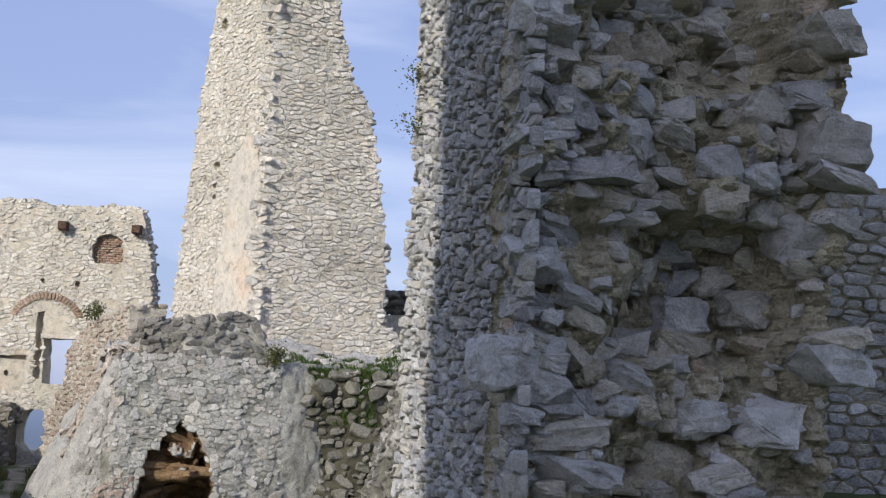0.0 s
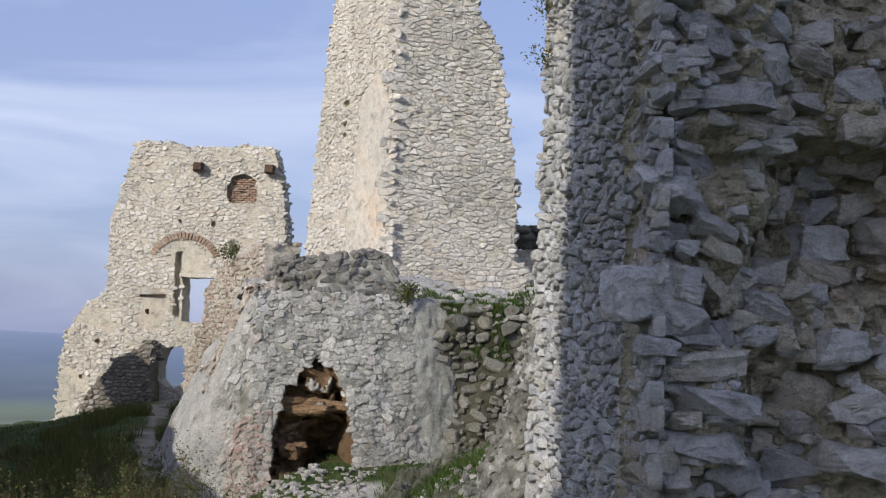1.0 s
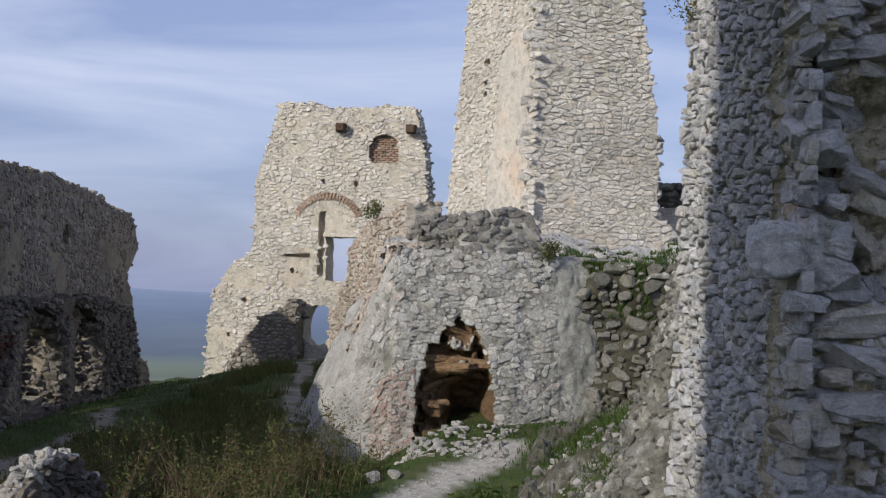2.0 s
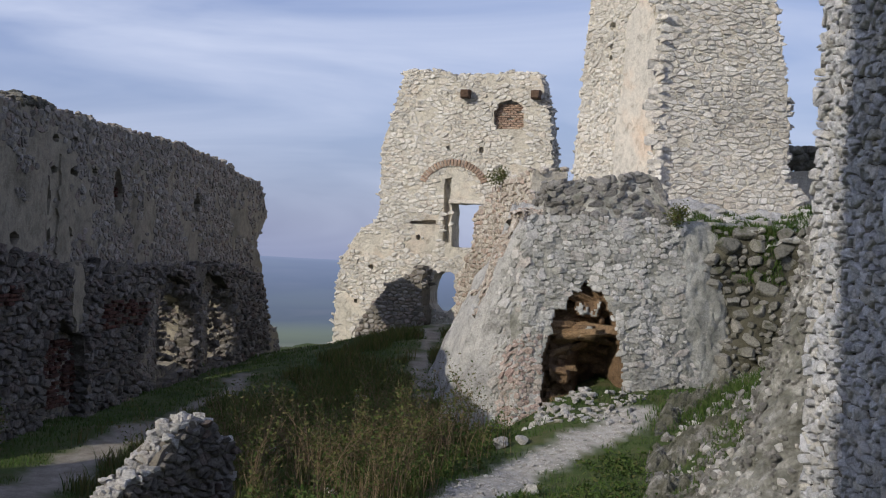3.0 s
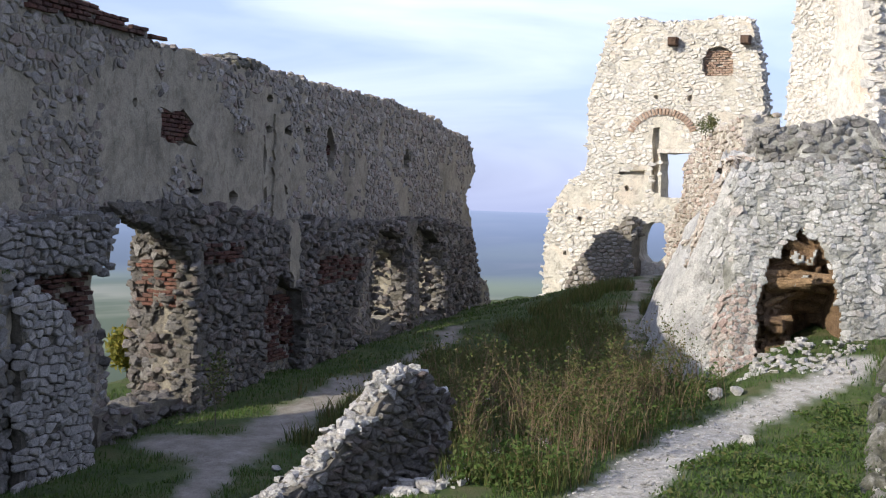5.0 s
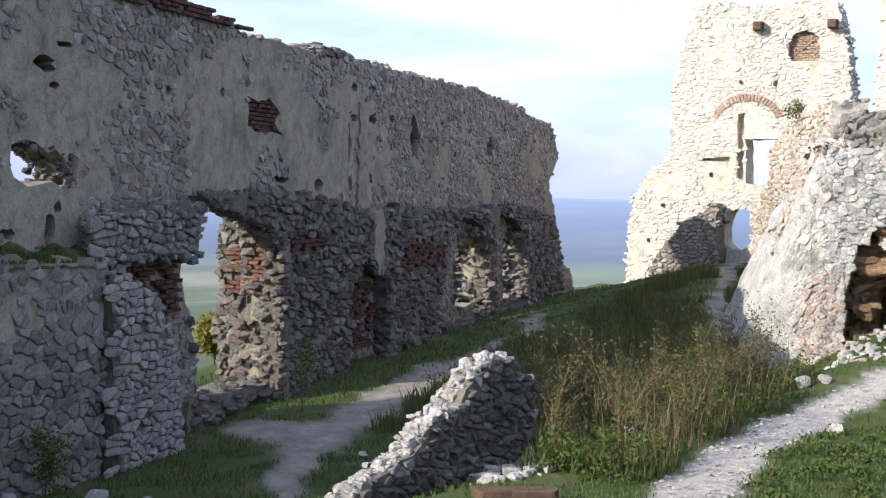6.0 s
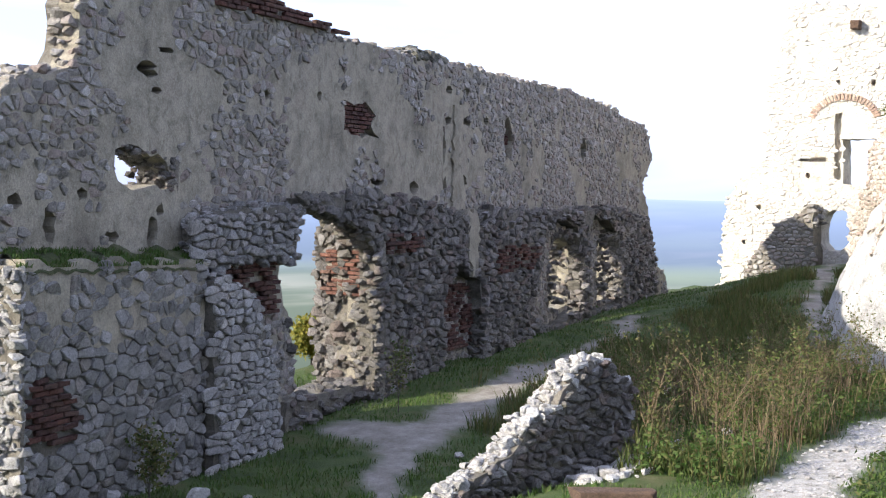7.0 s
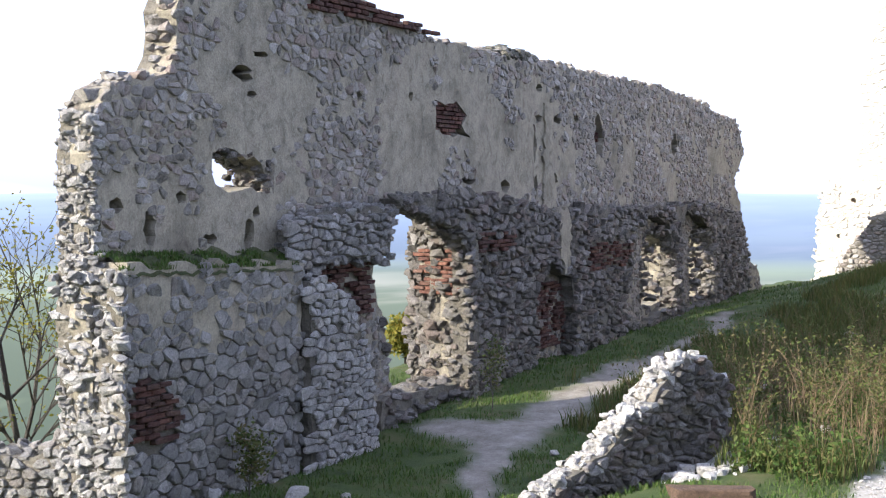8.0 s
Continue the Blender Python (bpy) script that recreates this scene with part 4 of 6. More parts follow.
def build_palace():
    L = [(0.45, 0.0), (0.46, 1.3), (0.52, 2.4), (0.7, 3.4), (1.3, 4.35), (1.9, 4.6), (1.98, 5.9), (1.9, 7.05), (2.2, 8.0), (2.45, 8.75)]
    T = [(2.6, 9.62), (3.0, 9.68), (3.7, 9.64), (4.4, 9.5), (5.4, 9.55), (6.4, 9.64), (7.15, 9.58)]
    RR = [(7.35, 9.1), (7.5, 8.6), (7.62, 7.7), (7.74, 6.95), (7.9, 4.2), (7.9, 0.0)]
    outline = ragged(L + T + RR, 0.2, 0.05)
    outline.reverse()
    win = [(5.74, 7.76), (5.72, 8.45), (5.95, 8.65), (6.22, 8.72), (6.5, 8.65), (6.72, 8.48), (6.74, 7.76)]
    door = [(4.43, 3.83), (4.42, 5.27), (5.42, 5.27), (5.46, 3.85)]
    hole = [(3.76, 2.3), (3.88, 2.86), (4.25, 3.02), (4.65, 2.88), (4.68, 1.96), (4.4, 1.62), (4.0, 1.7), (3.8, 1.95)]
    slot = [(4.14, 3.95), (4.14, 6.1), (4.36, 6.1), (4.36, 3.95)]
    step = [(2.9, 4.55), (2.9, 4.66), (3.9, 4.7), (3.9, 4.55)]
    cut = [ragged(door, 0.25, 0.03), ragged(hole, 0.2, 0.05)]
    lunette = [(3.75, 5.6), (4.0, 6.2), (4.42, 6.42), (4.9, 6.25), (5.4, 5.5), (5.4, 5.3), (4.4, 5.3)]
    pockets = [win, ragged(slot, 0.2, 0.03), step] + [oval(u, z, .09, .1, 8) for u, z in ((3.2, 8.38), (3.08, 7.1), (4.23, 7.08), (5.35, 7.05), (1.7, 3.06), (1.2, 1.9), (3.3, 4.1))]
    pal = thing("palace_wall", (-13, 47.5, 1), "tall sunlit rubble wall of a ruined palace with window and door openings", "wall")
    adopt(part("wall_core", *slab(PALACE, outline, cut + pockets, 0.0, -0.3), LIME_MORTAR), pal)
    adopt(part("wall_core", *slab(PALACE, outline, cut, -0.302, -1.0), LIME_MORTAR), pal)
    m = Mask(0.3, 8.0, 0.0, 9.8).fill(outline, lambda u, z: 0.96 if patchy(u * 1.5, z * 1.5, 2) > -0.32 else 0.03)
    for r in cut + pockets:
        m.fill(r, 0)
    m.fill(lunette, 0.012)
    masonry(pal, PALACE, m, 0.21, 0.125, LIME, 200, 0.012, 0.034, 0.9)
    lay(pal, CHIPS, ragged_edge(PALACE, L + T + RR[:5], 0.2, depth=0.95), LIME)
    # the relieving arch over the door, of bricks
    arch = []
    for i in range(24):
        a = radians(160 - 140 * i / 23)
        arch.append(PALACE.matrix(4.45 + 1.1 * math.cos(a), 5.70 + 0.92 * math.sin(a), 0.0, 0.085, 0.22, 0.07, -(a - math.pi / 2)))
    lay(pal, BOXES, arch, PALE_BRICK, "brick", singles=24)
    for u in (4.8, 7.16):
        beam = part("beam_stub", *BOXES[0], WOOD)
        beam.matrix_world = PALACE.matrix(u, 8.87, 0.06, 0.28, 0.28, 0.34)
        adopt(beam, pal)
    lay(pal, BOXES, brickwork(PALACE, 5.75, 6.72, 7.78, 8.6, -0.27, length=0.2, gone=0.02), PALE_BRICK, "brick")
    sill = part("lintel", *BOXES[1], LIME)
    sill.matrix_world = PALACE.matrix(4.93, 5.33, 0.0, 1.2, 0.13, 0.08)
    adopt(sill, pal)


build_palace()

# ---------------------------------------------------------------- tower
TOWER_C = Vector((-5.0, 39.7))
TOWER_L = Face((TOWER_C.x - 0.66 * 4.4, TOWER_C.y + 0.75 * 4.4), (TOWER_C.x, TOWER_C.y))
TOWER_R = Face((TOWER_C.x, TOWER_C.y), (TOWER_C.x + 0.94, TOWER_C.y + 0.35))


def build_tower():
    tw = thing("tower_ruin", (-4.5, 42, 4.5), "tall broken limestone tower with a ragged edge", "tower")
    k = 4.4 * math.hypot(0.66, 0.75)
    Lw = [(k - 4.3, 4.2), (k - 4.25, 6.3), (k - 3.9, 8.9), (k - 3.6, 11.4), (k - 3.35, 13.2), (k - 2.95, 15.2), (k - 2.8, 17.0), (k, 17.0), (k, 4.2)]
    ringL = ragged(Lw, 0.25, 0.04)
    ringL.reverse()
    pockets = [oval(k - 2.4, 10.25, .16, .16), oval(k - 2.5, 14.4, .2, .2), oval(k - 2.45, 9.65, .12, .1), oval(k - 2.45, 9.3, .12, .12), oval(k - .7, 7.06, .06, .2)]
    adopt(part("tower_core", *slab(TOWER_L, ringL, pockets, 0.0, -0.3), LIME_MORTAR), tw)
    adopt(part("tower_core", *slab(TOWER_L, ringL, [], -0.302, -1.1), LIME_MORTAR), tw)
    Rw = [(0.0, 4.0), (0.0, 17.0), (1.3, 17.0), (1.8, 14.95), (2.1, 13.5), (2.3, 12.75), (2.9, 12.0), (3.25, 10.1), (3.6, 8.2), (3.67, 6.4), (3.65, 5.9), (4.1, 5.75), (4.3, 4.0)]
    ringR = ragged(Rw, 0.25, 0.05)
    ringR.reverse()
    adopt(part("tower_core", *slab(TOWER_R, ringR, [], -0.004, -1.2), LIME_MORTAR), tw)

    coat = ragged([(k - 2.1, 5.4), (k - 0.12, 5.6), (k - 0.1, 9.2), (k - 0.25, 10.4), (k - 0.8, 10.9), (k - 1.6, 10.2), (k - 1.75, 8.6), (k - 2.0, 7.0)], 0.25, 0.1)
    adopt(part("plaster_coat", *slab(TOWER_L, coat, [], 0.022, 0.003), TOWER_PLASTER), tw)

    def left(u, z):
        return 0.01 if inside((u, z), coat) else 0.95

    m = Mask(0.0, k, 4.2, 17.0, 0.08).fill(ringL, left)
    for p in pockets:
        m.fill(p, 0)
    masonry(tw, TOWER_L, m, 0.22, 0.13, LIME, 150, 0.012, 0.036, 0.9)
    m = Mask(0.0, 4.3, 4.2, 17.0, 0.08).fill(ringR, 0.97)
    masonry(tw, TOWER_R, m, 0.25, 0.13, LIME, 150, 0.012, 0.042, 0.9)
    lay(tw, CHIPS, ragged_edge(TOWER_R, Rw[2:11], 0.26, depth=1.1), LIME)
    lay(tw, BOULDERS, [TOWER_R.matrix(3.72, z, -0.3, 0.4, 0.14, 0.3) for z in (8.12, 7.45)], LIME)
    lay(tw, CHIPS, ragged_edge(TOWER_L, Lw[:7], 0.2, depth=0.9), LIME)
    quoins = [TOWER_R.matrix(0.1 + 0.06 * (i % 2), 4.5 + 0.27 * i, 0.0, R.uniform(0.3, 0.6), R.uniform(0.17, 0.25), 0.035, R.gauss(0, 0.07)) for i in range(46)]
    lay(tw, COBBLES, quoins, LIME, "quoin", singles=46)
    # a lump of masonry behind the tower's foot, its shade given by dark stone
    lump = thing("masonry_block", (-1.3, 45, 5), "lump of fallen masonry behind the tower, coloured dark for shade", "ruin")
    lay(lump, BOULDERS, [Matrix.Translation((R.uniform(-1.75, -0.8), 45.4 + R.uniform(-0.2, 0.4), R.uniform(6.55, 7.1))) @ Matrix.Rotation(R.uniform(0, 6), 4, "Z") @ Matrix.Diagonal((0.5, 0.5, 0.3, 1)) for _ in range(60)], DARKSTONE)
    adopt(part("lower_course", *slab(Face((-2.2, 45.3), (0.6, 45.3)), ragged([(0, 4.2), (2.8, 4.2), (2.8, 6.4), (0, 6.52)], 0.3, 0.04), [], 0.0, -0.6), LIME_MORTAR), lump)


build_tower()

# ---------------------------------------------------------------- bastion rock under the tower


class Strip:
    """A rocky or rendered face over a plan line, battered, bulging and pitted."""

    def __init__(self, plan, z0, z1, batter, rough=0.25, seed=0.0, cut=None):
        self.pts = [Vector(p) for p in plan]
        self.ls = [0.0]
        for a, b in zip(self.pts, self.pts[1:]):
            self.ls.append(self.ls[-1] + (b - a).length)
        self.z0, self.z1, self.batter, self.rough, self.seed, self.cut = z0, z1, batter, rough, seed, cut

    def plan_at(self, s):
        j = max(k for k in range(len(self.ls) - 1) if self.ls[k] <= s + 1e-6)
        p = self.pts[j].lerp(self.pts[j + 1], (s - self.ls[j]) / (self.ls[j + 1] - self.ls[j]))

        def normal(i):
            t = (self.pts[i + 1] - self.pts[i]).normalized()
            return Vector((t.y, -t.x))

        mid = (self.ls[j] + self.ls[j + 1]) / 2
        o = j + (1 if s > mid else -1)
        n = normal(j)
        if 0 <= o < len(self.pts) - 1:
            w = 0.5 * abs(s - mid) / (self.ls[j + 1] - self.ls[j]) * 2
            n = (n * (1 - w) + normal(o) * w).normalized()
        return p, n

    def at(self, s, h, out=0.0):
        p, n = self.plan_at(s)
        f = s / self.ls[-1]
        z = self.z0(s) + (self.z1(s) - self.z0(s)) * h
        o = Vector((p.x, p.y, z))
        d = out - self.batter(s, h)
        d += self.rough * (noise.turbulence(o * 0.9 + Vector((self.seed, 0, 0)), 4, False) - 0.5) + 0.35 * self.rough * noise.turbulence(o * 3.2, 4, True)
        c = self.cut(o) if self.cut else 0.0
        return Vector((p.x + n.x * (d - c), p.y + n.y * (d - c), z)), n, c

    def mesh(self, name, parent, mats, nu=150, nz=70, bare=None):
        verts, cuts, faces, which = [], [], [], []
        for i in range(nu + 1):
            for q in range(nz + 1):
                v, _, c = self.at(self.ls[-1] * i / nu, q / nz)
                verts.append(v)
                cuts.append(c)
        for i in range(nu):
            for q in range(nz):
                a = i * (nz + 1) + q
                f = (a, a + nz + 1, a + nz + 2, a + 1)
                faces.append(f)
                which.append(1 if len(mats) > 1 and max(cuts[k] for k in f) > 0.08 else (2 if bare and bare(self.ls[-1] * i / nu, q / nz) else 0))
        ob = part(name, verts, faces, mats[0], None, shade=True)
        for m in mats[1:]:
            ob.data.materials.append(m)
        ob.data.polygons.foreach_set("material_index", which)
        return adopt(ob, parent)

    def stones(self, s0, s1, h0, h1, n, size, rng=R, out=-0.03, flat=0.45, keep=None):
        for _ in range(n):
            s, h = rng.uniform(s0, s1), rng.uniform(h0, h1)
            v, nn, c = self.at(s, h, out)
            if c > 0.02 or (keep and not keep(v)):
                continue
            w = size * rng.choice((0.5, 0.7, 0.9, 1.1, 1.5))
            m = Matrix((Vector((-nn.y, nn.x, 0)), Vector((-nn.x, -nn.y, 0)), Vector((0, 0, 1)))).transposed().to_4x4()
            m.translation = v
            yield m @ Matrix.Rotation(rng.gauss(0, 0.3), 4, "Y") @ Matrix.Rotation(rng.gauss(0, 0.25), 4, "Z") @ Matrix.Diagonal((w * rng.uniform(0.8, 1.4), w * flat, w * rng.uniform(0.6, 1.0), 1))


def clad(strip, s0, s1, h0, h1, sizes, keep, rng=R, out=0.0, thick=0.08, spin=0.25, tight=0.76, sink=0.3):
    """Random rubble that follows a bulging face."""
    cells, tall = {}, strip.z1((s0 + s1) / 2) - strip.z0((s0 + s1) / 2)
    for w0, z0, fill in sizes:
        for _ in range(int((s1 - s0) * tall * (h1 - h0) / (w0 * z0) * fill * 2)):
            s, h = rng.uniform(s0, s1), rng.uniform(h0, h1)
            z = strip.z0(s) + (strip.z1(s) - strip.z0(s)) * h
            w, t = w0 * rng.uniform(0.7, 1.35), z0 * rng.uniform(0.75, 1.3)
            ci, cj = int(s * 2.5), int(z * 2.5)
            if any(abs(s - q[0]) < (w + q[2]) * 0.5 * tight and abs(z - q[1]) < (t + q[3]) * 0.5 * tight for i in (-1, 0, 1) for j in (-1, 0, 1) for q in cells.get((ci + i, cj + j), ())):
                continue
            v, n, c = strip.at(s, h)
            k = keep(v, s, h)
            if c > 0.02 or k <= 0 or rng.random() > k:
                continue
            cells.setdefault((ci, cj), []).append((s, z, w, t))
            e = 0.06
            a, b = strip.at(min(s + e, strip.ls[-1] - 1e-3), h), strip.at(s, min(1.0, h + 0.02))
            if max(a[2], b[2]) > 0.02:
                continue
            du, dv = (a[0] - v), (b[0] - v)
            if du.length < 1e-4 or dv.length < 1e-4:
                continue
            du.normalize()
            nn = du.cross(dv).normalized()
            up = nn.cross(du)
            m = Matrix((du, -nn, up)).transposed().to_4x4()
            d = thick * rng.uniform(0.55, 1.3)
            m.translation = v + nn * (out * rng.uniform(-1, 1) - sink * d)
            yield m @ Matrix.Rotation(rng.gauss(0, spin), 4, "Y") @ Matrix.Diagonal((w, d, t, 1))


CAVE_RING = [(11.35, 0.3), (11.3, 1.0), (11.25, 1.7), (11.05, 2.1), (10.8, 2.45), (10.3, 2.6), (10.15, 2.85), (9.75, 2.95), (9.5, 3.2), (9.25, 3.0), (8.95, 2.95), (8.7, 2.6), (8.45, 2.5), (8.2, 2.0), (8.0, 1.4), (7.95, 0.6)]


def cave_cut(o):
    a = math.degrees(math.atan2(-o.x, o.y)) + 0.12 * noise.noise(o * 3.0)
    z = o.z + 0.12 * noise.noise(o * 3.0 + Vector((7, 0, 0)))
    if not inside((a, z), CAVE_RING):
        return 0.0
    ledge = noise.cell(Vector((a * 0.9, z * 3.6 + 0.5 * noise.noise(o * 1.5), 0)))
    return 0.22 + 0.30 * ledge + 1.5 * smooth(10.2, 9.2, a) * smooth(2.0, 1.5, z) + 1.0 * smooth(8.8, 8.4, a) + 0.35 * noise.turbulence(o * 2.2, 4, True)


def terrace_front(x):
    return 29.0 + 0.55 * smooth(-6.0, -4.0, x) + 0.75 * smooth(-4.0, -2.75, x) + 0.12 * smooth(-2.9, -2.5, x) - 0.3 * smooth(-2.5, 1.5, x)


def terrace_height(x, y):
    edge = -6.1 - 0.24 * (y - 28.2)
    front = terrace_front(x)
    o = Vector((x, y, 0))
    if x < edge:
        o = Vector((x * 0.8, y, 1.5 * (edge - x)))
    z = 4.3 + 0.6 * smooth(30.5, 34, y) + (0.35 * (noise.turbulence(o * 1.6, 5, True) - 0.4) if x < edge + 0.3 else 0) + 0.45 * (noise.turbulence(o * 0.7, 4, False) - 0.5) + 0.12 * noise.turbulence(o * 3.0, 3, True)
    if x < edge:
        z -= (2.3 + 0.5 * noise.noise(o * 0.6)) * (edge - x)
    if y < front:
        z -= 14.0 * (front - y)
    return max(z, height(x, y) - 0.8)


def build_bastion():
    rock = thing("bastion", (-5, 30, 0), "weathered bastion of rubble and bedrock with a cave opening", "bastion")
    main = Strip([(-7.8, 28.45), (-6.13, 28.1), (-4.05, 28.6), (-2.75, 29.3), (-1.9, 29.85), (-1.4, 30.6)],
                 lambda s: -0.6, lambda s: 0.3 + 4.1 * smooth(-0.3, 1.9, s), lambda s, h: 0.85 * h * smooth(-1.5, 2.5, s), 0.11, cut=cave_cut)
    main.mesh("rendered_face", rock, [BASTION_MORTAR, CAVE, ROCK], 240, 130, lambda s, h: s < 1.4 + 0.2 * noise.noise(Vector((s * 2, h * 6, 1))) + 0.4 * (h - 0.5))
    def shows(v, s, h):
        if s < 1.0:
            return 0.0
        b = noise.noise(v * 0.8) + 0.5 * noise.noise(v * 2.1)
        if h > 0.84 - 0.1 * b:
            return 0.95
        return 0.75 if b > 0.15 else (0.3 if b > -0.2 else 0.06)

    lay(rock, COBBLES, clad(main, 0.9, 5.3, 0.1, 1.0, ((0.28, 0.17, 0.4), (0.19, 0.125, 1.3), (0.135, 0.09, 2.2), (0.095, 0.07, 1.8)), shows, thick=0.034, out=0.006), BASTION, singles=200)
    lay(rock, COBBLES, clad(main, 1.3, 2.3, 0.08, 0.52, ((0.2, 0.14, 1.2), (0.14, 0.1, 2.4), (0.1, 0.075, 2.4)), lambda v, s, h: 0.9, thick=0.05, out=0.01), PINK_STONE)
    lay(rock, SHARDS, main.stones(3.9, 5.6, 0.1, 0.5, 70, 0.2, flat=0.2), PALE)
    inner = []
    while len(inner) < 46:
        s, h = R.uniform(0.5, 3.6), R.uniform(0.12, 0.8)
        v, n, c = main.at(s, h)
        if c > 0.12:
            w = R.choice((0.2, 0.3, 0.42, 0.55))
            inner.append(Matrix.Translation(v - Vector((n.x, n.y, 0)) * 0.3 * w) @ Euler((R.gauss(0, 0.2), R.gauss(0, 0.2), R.uniform(-0.6, 0.6))).to_matrix().to_4x4() @ Matrix.Diagonal((w * 1.9, w * 0.7, w * 0.42, 1)))
    lay(rock, BIG_SHARDS, inner, CAVE, "cave_rock", singles=40)
    adopt(part("cave_back", *slab(Face((-7.0, 31.3), (-3.7, 31.3)), [(0, -0.6), (3.3, -0.6), (3.3, 4.0), (0, 4.0)], [], 0.0, -0.3), CAVE), rock)
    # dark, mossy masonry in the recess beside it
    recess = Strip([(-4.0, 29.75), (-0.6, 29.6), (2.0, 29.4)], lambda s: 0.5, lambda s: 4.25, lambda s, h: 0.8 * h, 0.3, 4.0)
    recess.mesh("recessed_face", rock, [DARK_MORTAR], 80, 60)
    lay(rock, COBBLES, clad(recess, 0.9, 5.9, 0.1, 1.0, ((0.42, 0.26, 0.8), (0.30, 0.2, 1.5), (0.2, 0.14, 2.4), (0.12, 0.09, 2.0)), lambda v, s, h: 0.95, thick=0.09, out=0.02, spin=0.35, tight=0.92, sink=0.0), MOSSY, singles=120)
    # the weathered top wall under the tower
    topw = Strip([(-7.4, 35.0), (-6.5, 31.2), (-2.6, 31.6), (-0.6, 33.5), (1.5, 33.5)], lambda s: 3.4, lambda s: 5.0 + 0.25 * smooth(3.0, 5.0, s) + 0.2 * smooth(5.4, 6.2, s) - 1.0 * smooth(6.3, 7.2, s), lambda s, h: 0.2 * h, 0.3, 9.0)
    topw.mesh("upper_face", rock, [BASTION_MORTAR], 110, 40)
    lay(rock, COBBLES, clad(topw, 0.2, 8.0, 0.2, 1.0, ((0.36, 0.2, 0.6), (0.25, 0.15, 1.5), (0.16, 0.1, 2.0)), lambda v, s, h: 0.9, thick=0.07, out=0.02), TOPSTONE)
    lay(rock, BOULDERS, topw.stones(0.5, 6.4, 0.93, 1.02, 120, 0.17, flat=0.9), TOPSTONE)
    # the terrace, which falls off as bare rock to the west
    verts, faces = [], []
    nx, ny = 150, 130
    for i in range(nx + 1):
        for j in range(ny + 1):
            x, y = -10.5 + 13.0 * i / nx, 28.2 + 18.5 * (j / ny) ** 1.5
            verts.append((x, y, terrace_height(x, y)))
    for i in range(nx):
        for j in range(ny):
            a = i * (ny + 1) + j
            f = (a, a + ny + 1, a + ny + 2, a + 1)
            if all(verts[k][0] < -6.2 or verts[k][1] > terrace_front(verts[k][0]) - 0.03 for k in f):
                faces.append(f)
    adopt(part("terrace", verts, faces, ROCK, None, shade=True), rock)
    lay(rock, BOULDERS, [Matrix.Translation((x, y, terrace_height(x, y))) @ Matrix.Rotation(R.uniform(0, 6), 4, "Z") @ Matrix.Diagonal((s, s * 0.8, s * 0.5, 1))
                         for x, y, s in ((R.uniform(-5.5, 0.5), R.uniform(29.2, 32.8), R.uniform(0.10, 0.34)) for _ in range(420)) if y > terrace_front(x) + 0.05], BASTION)
    # masonry that clings to the west slope above the bare slab
    cling = []
    for _ in range(5200):
        y = R.uniform(28.3, 33.0)
        x = R.uniform(-7.6, -5.6) - 0.24 * (y - 28.2)
        z = terrace_height(x, y)
        if z < 2.7 + 0.9 * noise.noise(Vector((x, y, 3))) or z > 4.6 or y < 29.3:
            continue
        p, q, o = (Vector((a, b, terrace_height(a, b))) for a, b in ((x + 0.08, y), (x, y + 0.08), (x, y)))
        n = (p - o).cross(q - o).normalized()
        t = n.cross(Vector((0, 0, 1))).normalized()
        w = R.choice((0.1, 0.13, 0.18, 0.24))
        m = Matrix((t, -n, t.cross(-n) * -1)).transposed().to_4x4()
        m.translation = o
        cling.append(m @ Matrix.Rotation(R.gauss(0, 0.15), 4, "Y") @ Matrix.Diagonal((w * 1.3, 0.03, w * 0.8, 1)))
    lay(rock, COBBLES, cling, WARM_STONE)
    # loose stones at the cave mouth
    talus = thing("stone_heap", (-5.0, 28, 0.5), "heap of loose stones and gravel before the cave", "rubble")
    lay(talus, SHARDS, [Matrix.Translation((x, y, height(x, y) + R.uniform(-0.08, 0.10) * smooth(26.3, 28.3, y))) @ Matrix.Rotation(R.uniform(0, 6), 4, "Z") @ Matrix.Diagonal((s, s * 0.8, s * 0.6, 1))
                          for x, y, s in ((R.uniform(-5.6, -3.6), R.uniform(26.6, 28.6), R.uniform(0.05, 0.17)) for _ in range(230))], PALE, singles=80)
    # masonry that links the bastion with the palace
    link = thing("curtain_wall", (-9, 38.5, 2), "sunlit rubble curtain wall between bastion and palace", "wall")
    lf = Face((-10.1, 40.5), (-7.6, 36.0))
    prof = [(-1.95, 0.5), (-1.9, 3.0), (-0.9, 3.4), (-0.3, 4.0), (-0.2, 4.7), (1.0, 5.05), (1.8, 5.45), (3.1, 5.6), (5.2, 5.75), (5.2, 0.5)]
    ring = ragged(prof, 0.25, 0.06)
    ring.reverse()
    adopt(part("wall_core", *slab(lf, ring, [], 0.0, -0.9), LIME_MORTAR), link)
    masonry(link, lf, Mask(-2, 5.2, 0.5, 5.8).fill(ring, 0.97), 0.22, 0.13, WARM_STONE, 100, 0.017, 0.06, 0.5)
    lay(link, CHIPS, ragged_edge(lf, prof[:9], 0.22, depth=0.9), WARM_STONE)
    # a stepped cross wall before the palace; its darker stone stands in for shadow
    cross = thing("cross_wall", (-14.2, 46, 0.5), "stepped broken cross wall before the palace, coloured darker for shade", "wall")
    cf = shifted(PALACE, 1.0)
